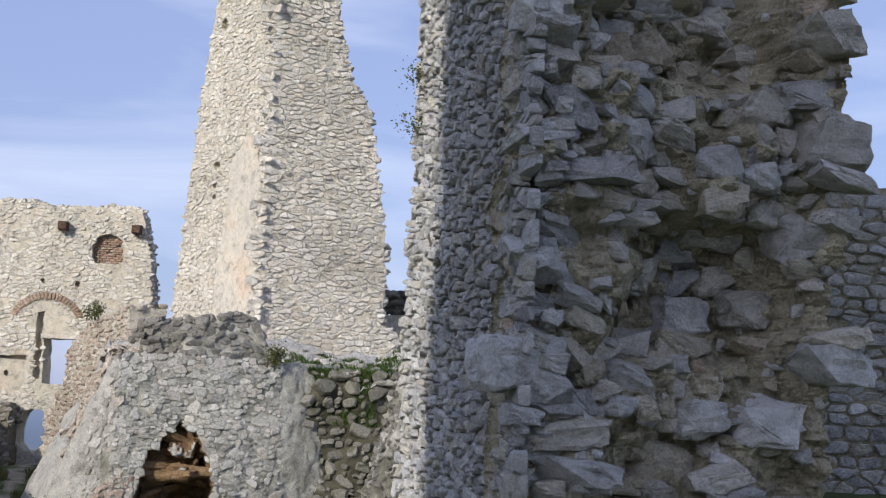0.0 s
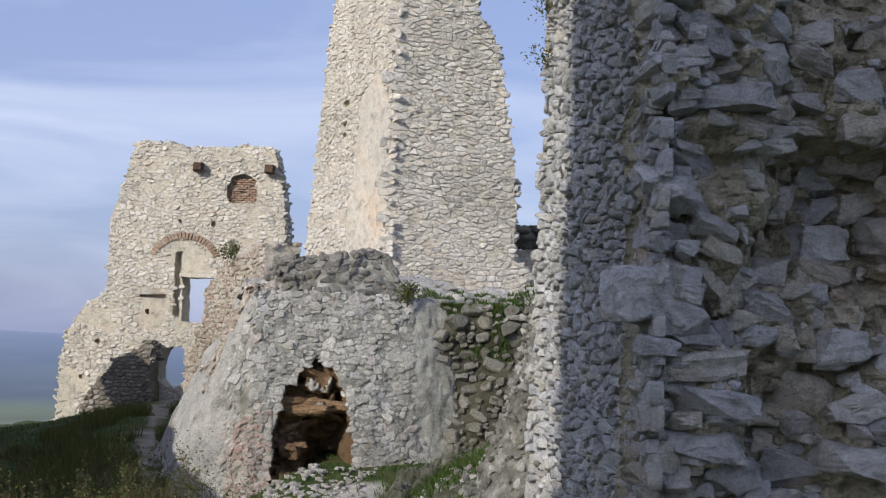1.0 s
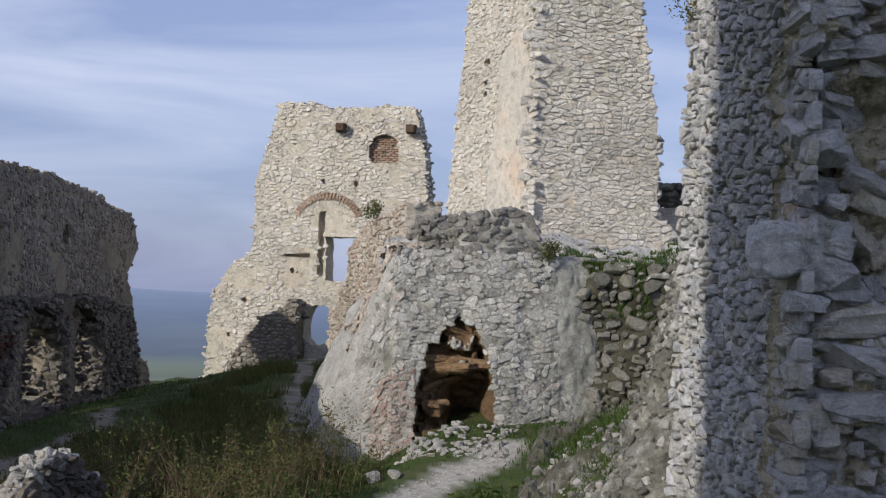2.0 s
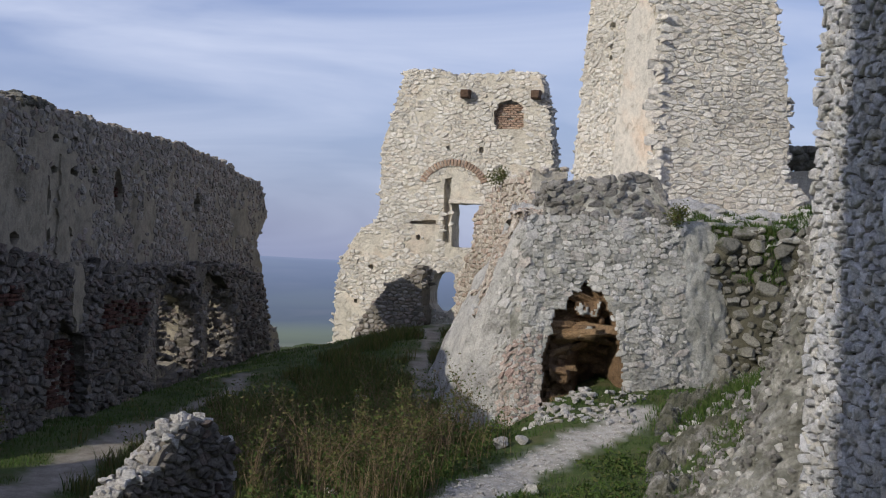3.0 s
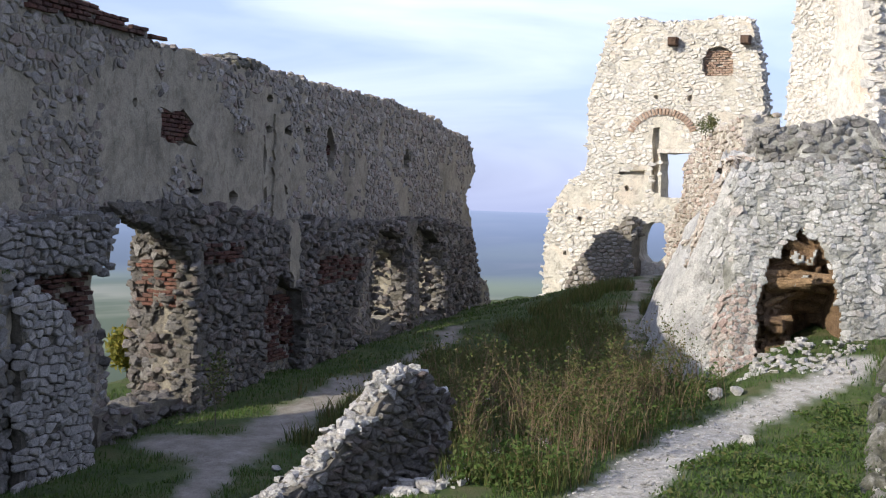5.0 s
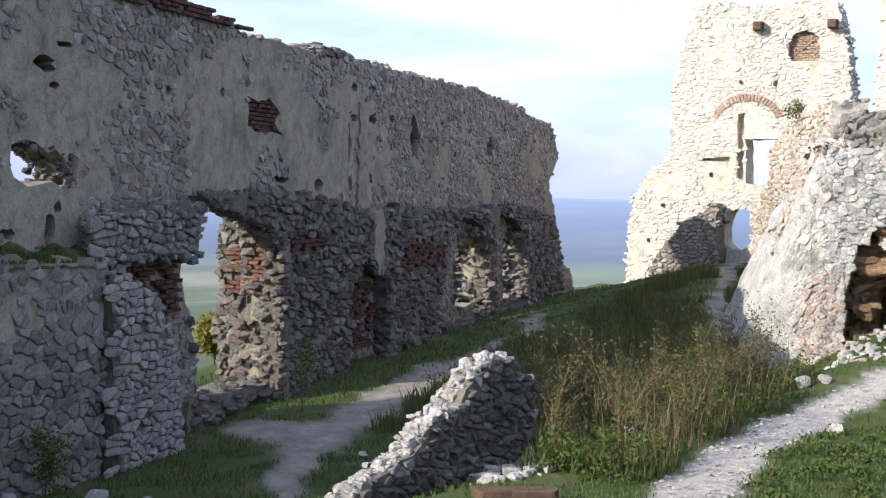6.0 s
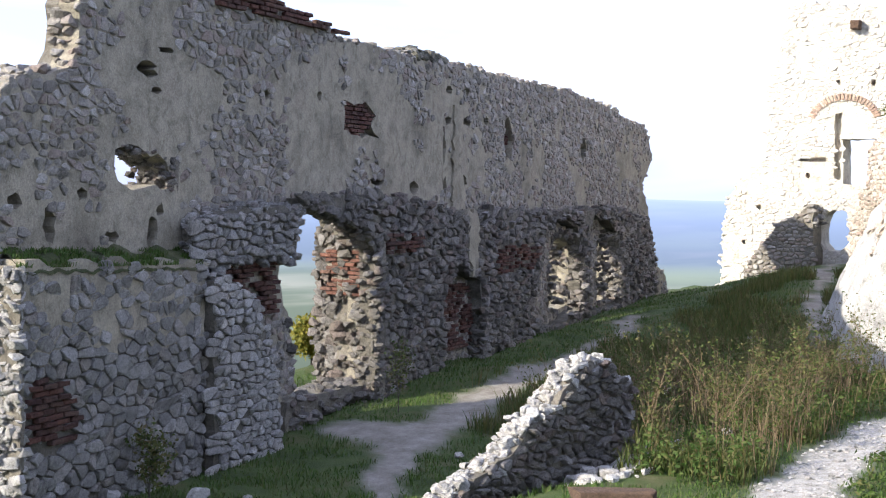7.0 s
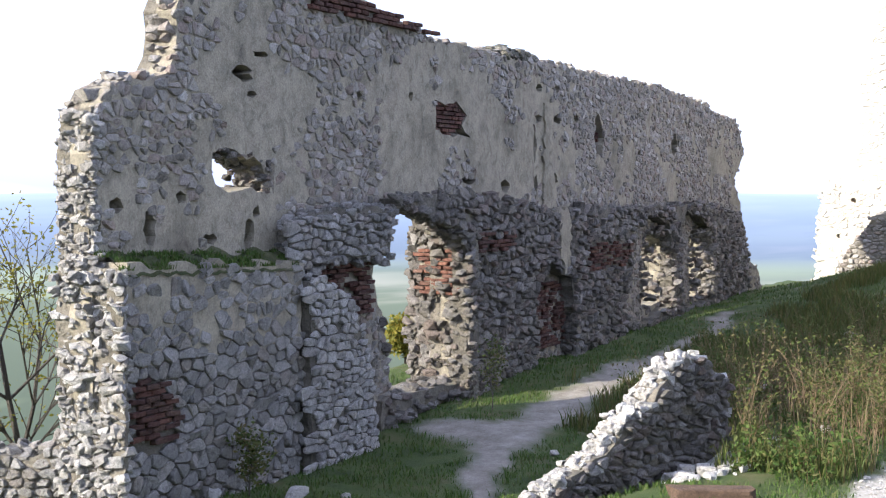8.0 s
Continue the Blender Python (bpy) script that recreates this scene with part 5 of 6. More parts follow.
    steps = [(1.6, -0.3), (1.6, 0.95), (1.88, 1.5), (2.2, 1.9), (2.55, 2.3), (2.66, 2.6), (3.2, 2.7), (3.44, 3.05), (3.74, 3.12), (3.84, 2.5), (3.8, -0.3)]
    cr = ragged(steps, 0.2, 0.05)
    cr.reverse()
    adopt(part("wall_core", *slab(cf, cr, [], 0.0, -0.95), GREY_MORTAR), cross)
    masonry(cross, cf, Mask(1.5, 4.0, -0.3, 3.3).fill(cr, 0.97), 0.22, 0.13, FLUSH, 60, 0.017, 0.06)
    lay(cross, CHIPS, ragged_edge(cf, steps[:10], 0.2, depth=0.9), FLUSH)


build_bastion()

# ---------------------------------------------------------------- near wall, broken across
NEAR_L = Face((-0.25, 11.9), (0.5, 8.8))
NEAR_E = Face((0.5, 8.8), (2.55, 9.3))


def core_depth(u, z):
    """How far the broken end is hollowed out: deep above a shelf, shallow below it."""
    d = -0.6 * smooth(0.52, 0.95, u + 0.14 * math.sin(z * 2.3)) * smooth(2.2, 1.65, u + 0.1 * math.sin(z * 3.1 + 1))
    d *= 0.30 + 0.75 * smooth(3.55, 4.2, z) * smooth(5.15, 4.95, z + 0.15 * u) + 0.85 * smooth(5.6, 6.0, z)
    return d + 0.26 * (noise.turbulence(Vector((u * 1.7, z * 2.2, 2)), 5, False) - 0.5)


def build_near_wall():
    nw = thing("broken_wall_end", (1.2, 10.5, 1.5), "shaded broken wall end showing its rough rubble core", "wall")
    k = math.hypot(0.75, 3.1)
    adopt(part("wall_core", *slab(NEAR_L, ragged([(0, 0.8), (k - 0.22, 0.8), (k - 0.22, 8.2), (0, 8.2)], 0.3, 0.04), [], -0.02, -0.25), GREY_MORTAR), nw)
    m = Mask(0, k - 0.12, 1.0, 8.2, value=0.98)
    masonry(nw, shifted(NEAR_L, -0.02), m, 0.13, 0.07, BLUE, 300, 0.008, 0.055, 1.1)
    lay(nw, BIG_SHARDS, ragged_edge(shifted(NEAR_L, 0.03), [(k - 0.1, 1.0), (k - 0.1, 8.2)], 0.22, depth=0.3), BLUE, singles=60)
    verts, faces = [], []
    nu, nz = 130, 400
    for i in range(nu + 1):
        for j in range(nz + 1):
            u, z = -0.06 + 2.32 * i / nu, 0.8 + 7.4 * j / nz
            o = Vector((u, z, 2))
            d = core_depth(u, z) - 0.3 * smooth(2.14, 2.26, u) - 0.35 * smooth(0.06, -0.06, u) + 0.10 * noise.turbulence(o * 6, 5, True) + 0.06 * noise.cell(Vector((u * 7, z * 11 + 0.6 * noise.noise(o * 4), 0)))
            verts.append(NEAR_E.at(u, z, d - 0.06))
    for i in range(nu):
        for j in range(nz):
            a = i * (nz + 1) + j
            faces.append((a, a + nz + 1, a + nz + 2, a + 1))
    adopt(part("exposed_core", verts, faces, CORE_MORTAR), nw)
    a, b = NEAR_E.at(2.18, 0, -0.32), NEAR_E.at(2.4, 0, -3.2)
    adopt(part("side_core", *slab(Face((a.x, a.y), (b.x, b.y)), [(0, 0.8), (2.9, 0.8), (2.9, 8.2), (0, 8.2)], [], 0.0, -0.05), CORE_MORTAR), nw)
    # the largest blocks first: the shelf, the block under it, the sill at the bottom
    cells, big, mid, slabs, blocks, inner = {}, [], [], [], [], []
    for u, z, w, h, dp, tilt in ((0.36, 5.04, 0.74, 0.19, 0.6, -0.04), (0.28, 4.62, 0.56, 0.52, 0.6, 0.25), (0.42, 2.96, 0.56, 0.22, 0.5, 0.1), (0.22, 3.62, 0.44, 0.15, 0.5, 0.0), (0.32, 3.42, 0.5, 0.2, 0.5, -0.08),
                                 (0.30, 5.45, 0.40, 0.24, 0.5, 0.1), (0.75, 5.32, 0.42, 0.24, 0.45, 0.15), (0.24, 2.55, 0.4, 0.2, 0.45, 0.0), (0.4, 3.2, 0.5, 0.16, 0.5, 0.05), (0.12, 4.2, 0.3, 0.2, 0.4, 0.1), (0.3, 5.78, 0.45, 0.22, 0.5, -0.1)):
        cells.setdefault(int(z * 2), []).append((u, z, w, h))
        slabs.append(NEAR_E.matrix(u, z, core_depth(u, z) - 0.15, w, h, dp, tilt, R.gauss(0, 0.12)))
    for u, z, w, h, dp, tilt in ((2.12, 5.36, 0.48, 0.36, 0.5, 0.15), (1.98, 5.72, 0.4, 0.24, 0.45, 0.1), (1.72, 5.58, 0.34, 0.24, 0.45, 0.3), (2.05, 6.1, 0.4, 0.24, 0.45, 0.0), (1.62, 5.12, 0.26, 0.16, 0.4, 0.0), (1.35, 4.66, 0.3, 0.17, 0.4, 0.1),
                                 (1.3, 4.45, 0.34, 0.18, 0.4, -0.1), (1.3, 4.22, 0.42, 0.26, 0.45, 0.0), (1.78, 4.3, 0.36, 0.22, 0.45, 0.1), (2.0, 4.72, 0.42, 0.22, 0.45, 0.0), (2.12, 3.95, 0.5, 0.22, 0.5, 0.05), (1.75, 3.55, 0.42, 0.3, 0.45, 0.2), (1.3, 3.55, 0.36, 0.22, 0.45, 0.0), (0.85, 3.75, 0.4, 0.22, 0.45, 0.3), (1.45, 2.9, 0.55, 0.24, 0.5, 0.1)):
        cells.setdefault(int(z * 2), []).append((u, z, w, h))
        blocks.append(NEAR_E.matrix(u, z, core_depth(u, z) - 0.11, w, h * 1.1, dp, tilt, R.gauss(0, 0.12)))
    for w0, h0, n in ((0.38, 0.20, 90), (0.28, 0.15, 700), (0.20, 0.12, 2600), (0.13, 0.085, 6000), (0.08, 0.055, 6000)):
        for _ in range(n):
            u, z = R.uniform(0.02, 2.12), R.uniform(1.0, 8.2)
            w, h = w0 * R.uniform(0.7, 1.3), h0 * R.uniform(0.7, 1.4)
            if any(abs(u - q[0]) < (w + q[2]) * 0.40 and abs(z - q[1]) < (h + q[3]) * 0.40 for i in (-1, 0, 1) for q in cells.get(int(z * 2) + i, ())):
                continue
            cells.setdefault(int(z * 2), []).append((u, z, w, h))
            hollow = smooth(0.06, 0.4, -core_depth(u, z))
            if R.random() < (0.4 if w0 > 0.14 else 0.5) * hollow:
                continue
            proud = 0.03 + 0.05 * smooth(0.9, 0.3, u) + 0.05 * smooth(1.7, 2.1, u)
            mat4 = NEAR_E.matrix(u, z, core_depth(u, z) + proud * R.uniform(-0.6, 1.0) * (w / 0.25) - 0.22 * w, w * 1.08, h * 1.12, w * R.uniform(0.7, 1.1), R.gauss(0, 0.2), R.gauss(0, 0.3))
            (inner if w0 > 0.1 and R.random() < 0.25 + 0.6 * hollow else big if w0 > 0.14 else mid).append(mat4)
    lay(nw, BIG_SHARDS, big, BLUE, singles=200)
    lay(nw, SHARDS, mid, BLUE, singles=100)
    lay(nw, BIG_SHARDS, inner, CORE_STONE, singles=100)
    lay(nw, BIG_SHARDS, slabs + blocks, BLUE, "slab_stone", singles=26)
    # the battered foot against its far side
    foot = thing("wall_buttress", (-0.1, 13.2, 1.5), "leaning lichen-spotted stone buttress against the wall", "buttress")
    verts, faces, poses = [], [], []

    def flank(a, z):
        r = 0.12 + 0.29 * (4.15 - z) + 0.05 * max(0.0, 2.6 - z) ** 2
        o = Vector((math.cos(a), math.sin(a), z))
        r *= 1 + 0.22 * noise.noise(o * 1.7) + 0.14 * (noise.turbulence(o * 4.0, 4, True) - 0.4)
        return Vector((-0.1 + r * o.x, 13.2 + r * o.y, z))

    for i in range(81):
        for j in range(81):
            verts.append(flank(math.tau * i / 80, 0.9 + 3.3 * j / 80))
    faces = [(i * 81 + j, (i + 1) * 81 + j, (i + 1) * 81 + j + 1, i * 81 + j + 1) for i in range(80) for j in range(80)]
    adopt(part("rubble_core", verts, faces, SPOTTED), foot)
    for _ in range(900):
        a, z = R.uniform(2.2, 5.2), 4.1 - 3.0 * R.random() ** 0.7
        w = R.choice((0.025, 0.035, 0.05, 0.075))
        poses.append(Matrix.Translation(flank(a, z)) @ Euler((R.gauss(0, 0.5), R.gauss(0, 0.5), R.uniform(0, 6))).to_matrix().to_4x4() @ Matrix.Diagonal((w * 1.2, w, w * 0.8, 1)))
    lay(foot, SHARDS, poses[::3], BASTION, singles=60)
    lay(foot, SHARDS, [m for i, m in enumerate(poses) if i % 3], TOPSTONE, singles=60)
    # a further stretch of wall behind it
    back = thing("rear_wall", (5, 13, 1), "shaded rubble wall behind the broken wall end", "wall")
    bf = Face((3.2, 13.2), (8.0, 12.2))
    ring = ragged([(0, 0.5), (4.8, 0.5), (4.8, 5.9), (0.4, 5.75), (0, 5.6)], 0.3, 0.06)
    adopt(part("wall_core", *slab(bf, ring, [], 0, -0.8), CORE_MORTAR), back)
    masonry(back, bf, Mask(0, 4.8, 0.6, 5.9).fill(ring, 0.97), 0.2, 0.11, BLUE, 0, 0.012, 0.05)


build_near_wall()

# ---------------------------------------------------------------- low wall in the court


def build_low_wall():
    face = Face((-8.35, 13.4), (-7.5, 18.4))
    lw = thing("low_wall_stump", (-8.0, 16, -0.3), "low crumbling wall stump of white limestone on the grass", "wall")
    prof = [(0.0, -0.9), (4.6, -0.9), (4.5, 0.3), (4.38, 0.95), (4.0, 1.22), (3.5, 1.33), (3.1, 1.16), (2.7, 0.78), (2.2, 0.66), (1.8, 0.3), (0.85, 0.04), (0.2, -0.35)]
    ring = ragged(prof, 0.2, 0.05)
    adopt(part("wall_core", *slab(face, ring, [], 0.0, -0.36), GREY_MORTAR), lw)
    # shade is put into the front's darker stone; back and crest stay pale
    masonry(lw, face, Mask(0, 5.1, -0.8, 1.45).fill(ring, 0.97), 0.16, 0.10, SHADE_GREY, 150, 0.012, 0.08, 1.1)
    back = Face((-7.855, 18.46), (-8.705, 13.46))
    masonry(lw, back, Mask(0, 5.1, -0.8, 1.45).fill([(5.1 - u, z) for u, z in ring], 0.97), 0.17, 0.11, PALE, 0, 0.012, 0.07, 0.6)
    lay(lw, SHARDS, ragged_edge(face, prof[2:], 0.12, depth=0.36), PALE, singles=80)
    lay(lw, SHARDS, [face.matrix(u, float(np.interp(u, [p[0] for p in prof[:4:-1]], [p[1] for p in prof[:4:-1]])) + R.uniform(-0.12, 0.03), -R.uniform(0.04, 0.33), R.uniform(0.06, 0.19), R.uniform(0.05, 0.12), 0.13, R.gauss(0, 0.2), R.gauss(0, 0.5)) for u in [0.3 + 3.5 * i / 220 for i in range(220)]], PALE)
    heap = thing("fallen_stones", (-7.3, 17, -0.4), "loose limestone rubble fallen beside the wall stump", "rubble")
    spots = [(R.gauss(-7.3, 0.22), R.uniform(15.6, 18.9), R.uniform(0.05, 0.22)) for _ in range(110)] + [(R.gauss(-8.7, 0.35), R.uniform(13.3, 15.5), R.uniform(0.06, 0.24)) for _ in range(60)]
    lay(heap, SHARDS, [Matrix.Translation((x, y, height(x, y) + s * 0.2)) @ Matrix.Rotation(R.uniform(0, 6), 4, "Z") @ Matrix.Diagonal((s, s * 0.8, s * 0.65, 1)) for x, y, s in spots], PALE, singles=100)


build_low_wall()

# ---------------------------------------------------------------- loose stones, beam


def build_loose():
    for x, y, s in ((-9.42, 15.7, .2), (-11.8, 13.2, .22), (-9.8, 18.1, .17), (-12.0, 14.2, .3), (-10.6, 18.5, .14), (-9.2, 15.4, .16), (-9.6, 17.75, .14), (-9.57, 23.9, .3),
                    (-5.72, 25.2, .3), (-5.35, 25.3, .22), (-4.42, 21.7, .3), (-12.9, 13.6, .3), (-12.4, 13.3, .2), (-8.2, 26.5, .3), (-10.2, 31, .3), (-9.0, 33.5, .35), (-11.5, 14.6, .14), (-7.0, 20.0, .2)):
        st = new("loose_stone", mesh_of("loose_stone", *R.choice(BOULDERS), PALE))
        st.matrix_world = Matrix.Translation((x, y, height(x, y) + 0.2 * s)) @ Matrix.Rotation(R.uniform(0, 6), 4, "Z") @ Matrix.Diagonal((s * 1.2, s, s * 0.8, 1))
        tagged(st, "loose white limestone block lying in the grass", "stone", "loose stones on the grass")
    gravel = thing("path_gravel", (-5, 20, 0), "small white gravel and pebbles scattered on the path", "gravel", kind="stuff")
    poses = []
    while len(poses) < 900:
        x, y = R.uniform(-6.2, -3.4), R.uniform(14.0, 26.5)
        g = R.choice((0.02, 0.03, 0.04, 0.06)) * R.uniform(0.6, 1.2)
        if path_amount(x, y) > 0.3:
            poses.append(Matrix.Translation((x, y, height(x, y) + 0.1 * g)) @ Matrix.Rotation(R.uniform(0, 6), 4, "Z") @ Matrix.Diagonal((g * 1.2, g, g * 0.6, 1)))
    lay(gravel, SHARDS, poses, PALE, "pebble")
    beam = new("wooden_beam", mesh_of("wooden_beam", *BOXES[2], WOOD))
    beam.matrix_world = Matrix.Translation((-6.5, 14.7, height(-6.5, 14.7) + 0.03)) @ Matrix.Rotation(radians(33), 4, "Z") @ Matrix.Diagonal((0.95, 0.16, 0.2, 1))
    tagged(beam, "weathered brown wooden beam lying in the grass", "beam")


build_loose()

# ---------------------------------------------------------------- unseen wall added behind the viewer to shade the near wall


def build_back_wall():
    e = Vector((-0.03, 11.05)) - 26.0 * Vector((-TO_SUN.x, -TO_SUN.y)).normalized()
    across = Vector((-TO_SUN.y, TO_SUN.x)).normalized()
    if across.x < 0:
        across = -across
    f = e + across * 3.6
    face = Face((e.x, e.y), (f.x, f.y))
    bw = thing("shade_wall", (e.x + 1.5, e.y - 1, -1), "high plain unseen wall added to shade the near wall", "wall", kind="structure")
    adopt(part("wall_core", *slab(face, ragged([(0, -3), (3.6, -3), (3.6, 19.0), (0, 19.0)], 0.4, 0.1), [], 0.0, 3.0), LIME_MORTAR), bw)


build_back_wall()

# ---------------------------------------------------------------- plants


def blades(name, spots, mat, label, wide=0.012, lean=0.35, rng=R):
    """Thin bent blades: (x, y, z, height) each."""
    n = len(spots)
    v = np.zeros((n * 5, 3))
    faces = []
    for i, (x, y, z, h) in enumerate(spots):
        a, b = rng.uniform(0, math.tau), rng.uniform(0, math.tau)
        w = wide * rng.uniform(0.6, 1.4)
        cx, cy = math.cos(a) * w, math.sin(a) * w
        lx, ly = math.cos(b) * lean * h * rng.random(), math.sin(b) * lean * h * rng.random()
        k = i * 5
        v[k:k + 5] = ((x - cx, y - cy, z), (x + cx, y + cy, z), (x + cx * 0.8 + lx * 0.4, y + cy * 0.8 + ly * 0.4, z + h * 0.6),
                      (x - cx * 0.8 + lx * 0.4, y - cy * 0.8 + ly * 0.4, z + h * 0.6), (x + lx, y + ly, z + h))
        faces += [(k, k + 1, k + 2, k + 3), (k + 3, k + 2, k + 4)]
    ob = part(name, v, faces, mat, None)
    return tagged(ob, label, "plants", kind="stuff")


def leaves(points, size, rng=R):
    """Small folded leaves at the points."""
    verts, faces = [], []
    for p in points:
        s = size * rng.uniform(0.5, 1.3)
        m = Euler((rng.uniform(0, 6), rng.uniform(0, 6), rng.uniform(0, 6))).to_matrix()
        k = len(verts)
        verts += [Vector(p) + m @ Vector(q) for q in ((0, -s, 0), (s * 0.5, 0, s * 0.15), (0, s, 0), (-s * 0.5, 0, s * 0.15))]
        faces += [(k, k + 1, k + 2), (k, k + 2, k + 3)]
    return verts, faces


def twig(a, b, r0, r1, verts, faces):
    a, b = Vector(a), Vector(b)
    m = (b - a).to_track_quat("Z", "Y").to_matrix()
    k = len(verts)
    for p, r in ((a, r0), (b, r1)):
        verts += [p + m @ Vector((r * math.cos(q), r * math.sin(q), 0)) for q in (0.0, 1.26, 2.51, 3.77, 5.03)]
    faces += [(k + i, k + (i + 1) % 5, k + 5 + (i + 1) % 5, k + 5 + i) for i in range(5)]


def branches(base, tall, spread, levels, rng, verts, faces, tips, r=0.05, lean=(0, 0)):
    def grow(p, d, length, r, level):
        for _ in range(3):
            q = p + d * length / 3
            twig(p, q, r, r * 0.85, verts, faces)
            p, r = q, r * 0.85
            d = (d + Vector((rng.gauss(0, 0.13), rng.gauss(0, 0.13), rng.gauss(0.04, 0.08)))).normalized()
            if level > 0:
                for _ in range(2 if level > 1 else 3):
                    e = (d + Vector((rng.gauss(0, spread), rng.gauss(0, spread), rng.gauss(0.1, 0.25)))).normalized()
                    grow(p, e, length * rng.uniform(0.4, 0.65), r * 0.6, level - 1)
            else:
                tips.append(p)
        tips.append(p)

    grow(Vector(base), Vector((lean[0], lean[1], 1)).normalized(), tall, r, levels)


def build_tree(base, tall, label, mat, seed, spread=0.55, leaf=0.05, per=3, levels=2, r=0.06, name="tree", lean=(0, 0), cat="tree"):
    rng = random.Random(seed)
    tree = thing(name, base, label, cat)
    verts, faces, tips = [], [], []
    branches(base, tall, spread, levels, rng, verts, faces, tips, r, lean)
    adopt(part("trunk", verts, faces, BARK), tree)
    pts = [p + Vector((rng.gauss(0, 0.07), rng.gauss(0, 0.07), rng.gauss(0, 0.06))) for p in tips for _ in range(per)]
    adopt(part("crown", *leaves(pts, leaf, rng), mat), tree)


def build_plants():
    rng = random.Random(3)
    spots = []
    while len(spots) < 120000:
        y = 9 + 34 * rng.random() ** 1.6
        x = rng.uniform(-15.5 - 0.1 * (y - 13), 0.5)
        if x > -0.1 * y - 0.3 and y < 12:
            continue
        if rng.random() < path_amount(x, y) * 1.3 or noise.noise(Vector((x * 0.9, y * 0.9, 4))) < -0.25:
            continue
        rocky = smooth(-3.2, -1.5, x) * smooth(26, 20, y)
        if rng.random() < rocky * 0.15:
            continue
        spots.append((x, y, height(x, y) - 0.01, rng.uniform(0.03, 0.10) * (1.0 + 0.8 * noise.noise(Vector((x * 1.7, y * 1.7, 6))))))
    blades("grass", spots, GRASS, "short green grass on the castle ground", 0.0075, 0.8)
    weeds, dry = [], []
    while len(weeds) < 26000:
        x, y = rng.uniform(-13, -5.4), rng.uniform(16.5, 42)
        if x > -5.4 - 0.09 * (y - 16) or path_amount(x, y) > 0.1 or noise.noise(Vector((x * 0.5, y * 0.5, 2))) < -0.05 or (x < -8.8 and y < 20):
            continue
        weeds.append((x, y, height(x, y), rng.uniform(0.12, 0.38)))
    blades("tall_grass", weeds, WEED, "tall rank grass on the mound", 0.009, 0.7)
    for _ in range(60):
        cx, cy = rng.gauss(-7.4, 1.3), rng.gauss(22.5, 3.6)
        if cy < 17.2 or cx > -5.75 - 0.04 * (cy - 18) or (cx < -8.6 and cy < 20):
            continue
        tall = rng.uniform(0.5, 1.2)
        for _ in range(34):
            x, y = rng.gauss(cx, 0.34), rng.gauss(cy, 0.34)
            if path_amount(x, y) < 0.05:
                dry.append((x, y, height(x, y), tall * rng.uniform(0.35, 1.0)))
    blades("dry_weeds", dry, DRY, "clumps of dry brown weed stalks", 0.0055, 0.45)
    verts, faces, tips = [], [], []
    for _ in range(75):
        x, y = rng.gauss(-7.5, 1.3), rng.gauss(22.5, 3.6)
        if y < 17.2 or x > -5.9 or (x < -8.6 and y < 20) or path_amount(x, y) > 0.05:
            continue
        for _ in range(3):
            branches((x + rng.gauss(0, 0.1), y + rng.gauss(0, 0.1), height(x, y)), rng.uniform(0.45, 1.1), 0.45, 1, rng, verts, faces, tips, 0.007, (rng.gauss(0, 0.2), rng.gauss(0, 0.2)))
    tagged(part("dry_bushes", verts, faces, DRY), "branching dry brown weeds on the mound", "plants", kind="stuff")
    leafy = [p + Vector((rng.gauss(0, 0.05), rng.gauss(0, 0.05), rng.gauss(0, 0.05))) for p in tips for _ in range(2)]
    for x, y, z, h in dry[::2]:
        for _ in range(4):
            leafy.append((x + rng.gauss(0, 0.06), y + rng.gauss(0, 0.06), z + h * rng.uniform(0.15, 0.95)))
    tagged(part("weed_leaves", *leaves(leafy, 0.03, rng), WEED), "green and yellow leaves among the dry weeds", "plants", kind="stuff")

    stems, stem_faces, green = [], [], []
    while len(green) < 9000:
        x, y = rng.gauss(-7.0, 1.5), rng.uniform(16.2, 27)
        if x > -5.7 or x < -9.5 or path_amount(x, y) > 0.05 or (x < -7.0 and y < 18.8) or noise.noise(Vector((x * 0.7, y * 0.5, 11))) < -0.05:
            continue
        tall, z = rng.uniform(0.2, 0.55), height(x, y)
        twig((x, y, z), (x + rng.gauss(0, 0.05), y + rng.gauss(0, 0.05), z + tall), 0.006, 0.003, stems, stem_faces)
        for i in range(16):
            f = (i + 1) / 16
            green.append((x + rng.gauss(0, 0.05), y + rng.gauss(0, 0.05), z + tall * f))
    while len(green) < 13500:
        x, y = rng.uniform(-4.9, -2.4), rng.uniform(13.5, 25)
        if path_amount(x, y) > 0.1 or noise.noise(Vector((x * 1.3, y * 1.1, 15))) < 0.0:
            continue
        z, wide = height(x, y), rng.uniform(0.05, 0.12)
        for i in range(12):
            green.append((x + rng.gauss(0, wide), y + rng.gauss(0, wide), z + rng.uniform(0.01, 0.11)))
    nettles = tagged(part("nettles", stems, stem_faces, WEED), "leafy green nettles among the dry stalks", "plants", kind="stuff")
    part("nettle_leaves", *leaves(green, 0.042, rng), NETTLE, nettles, kind="stuff")
    build_tree((-18.35, 15.2, height(-18.35, 15.2)), 2.75, "twisted dark tree with sparse yellow-green autumn leaves", AUTUMN, 5, leaf=0.042, per=1, levels=3, r=0.065)
    build_tree((-19.6, 16.2, height(-19.6, 16.2)), 3.3, "young tree with sparse yellow-green autumn leaves", AUTUMN, 8, leaf=0.045, per=3, r=0.05)
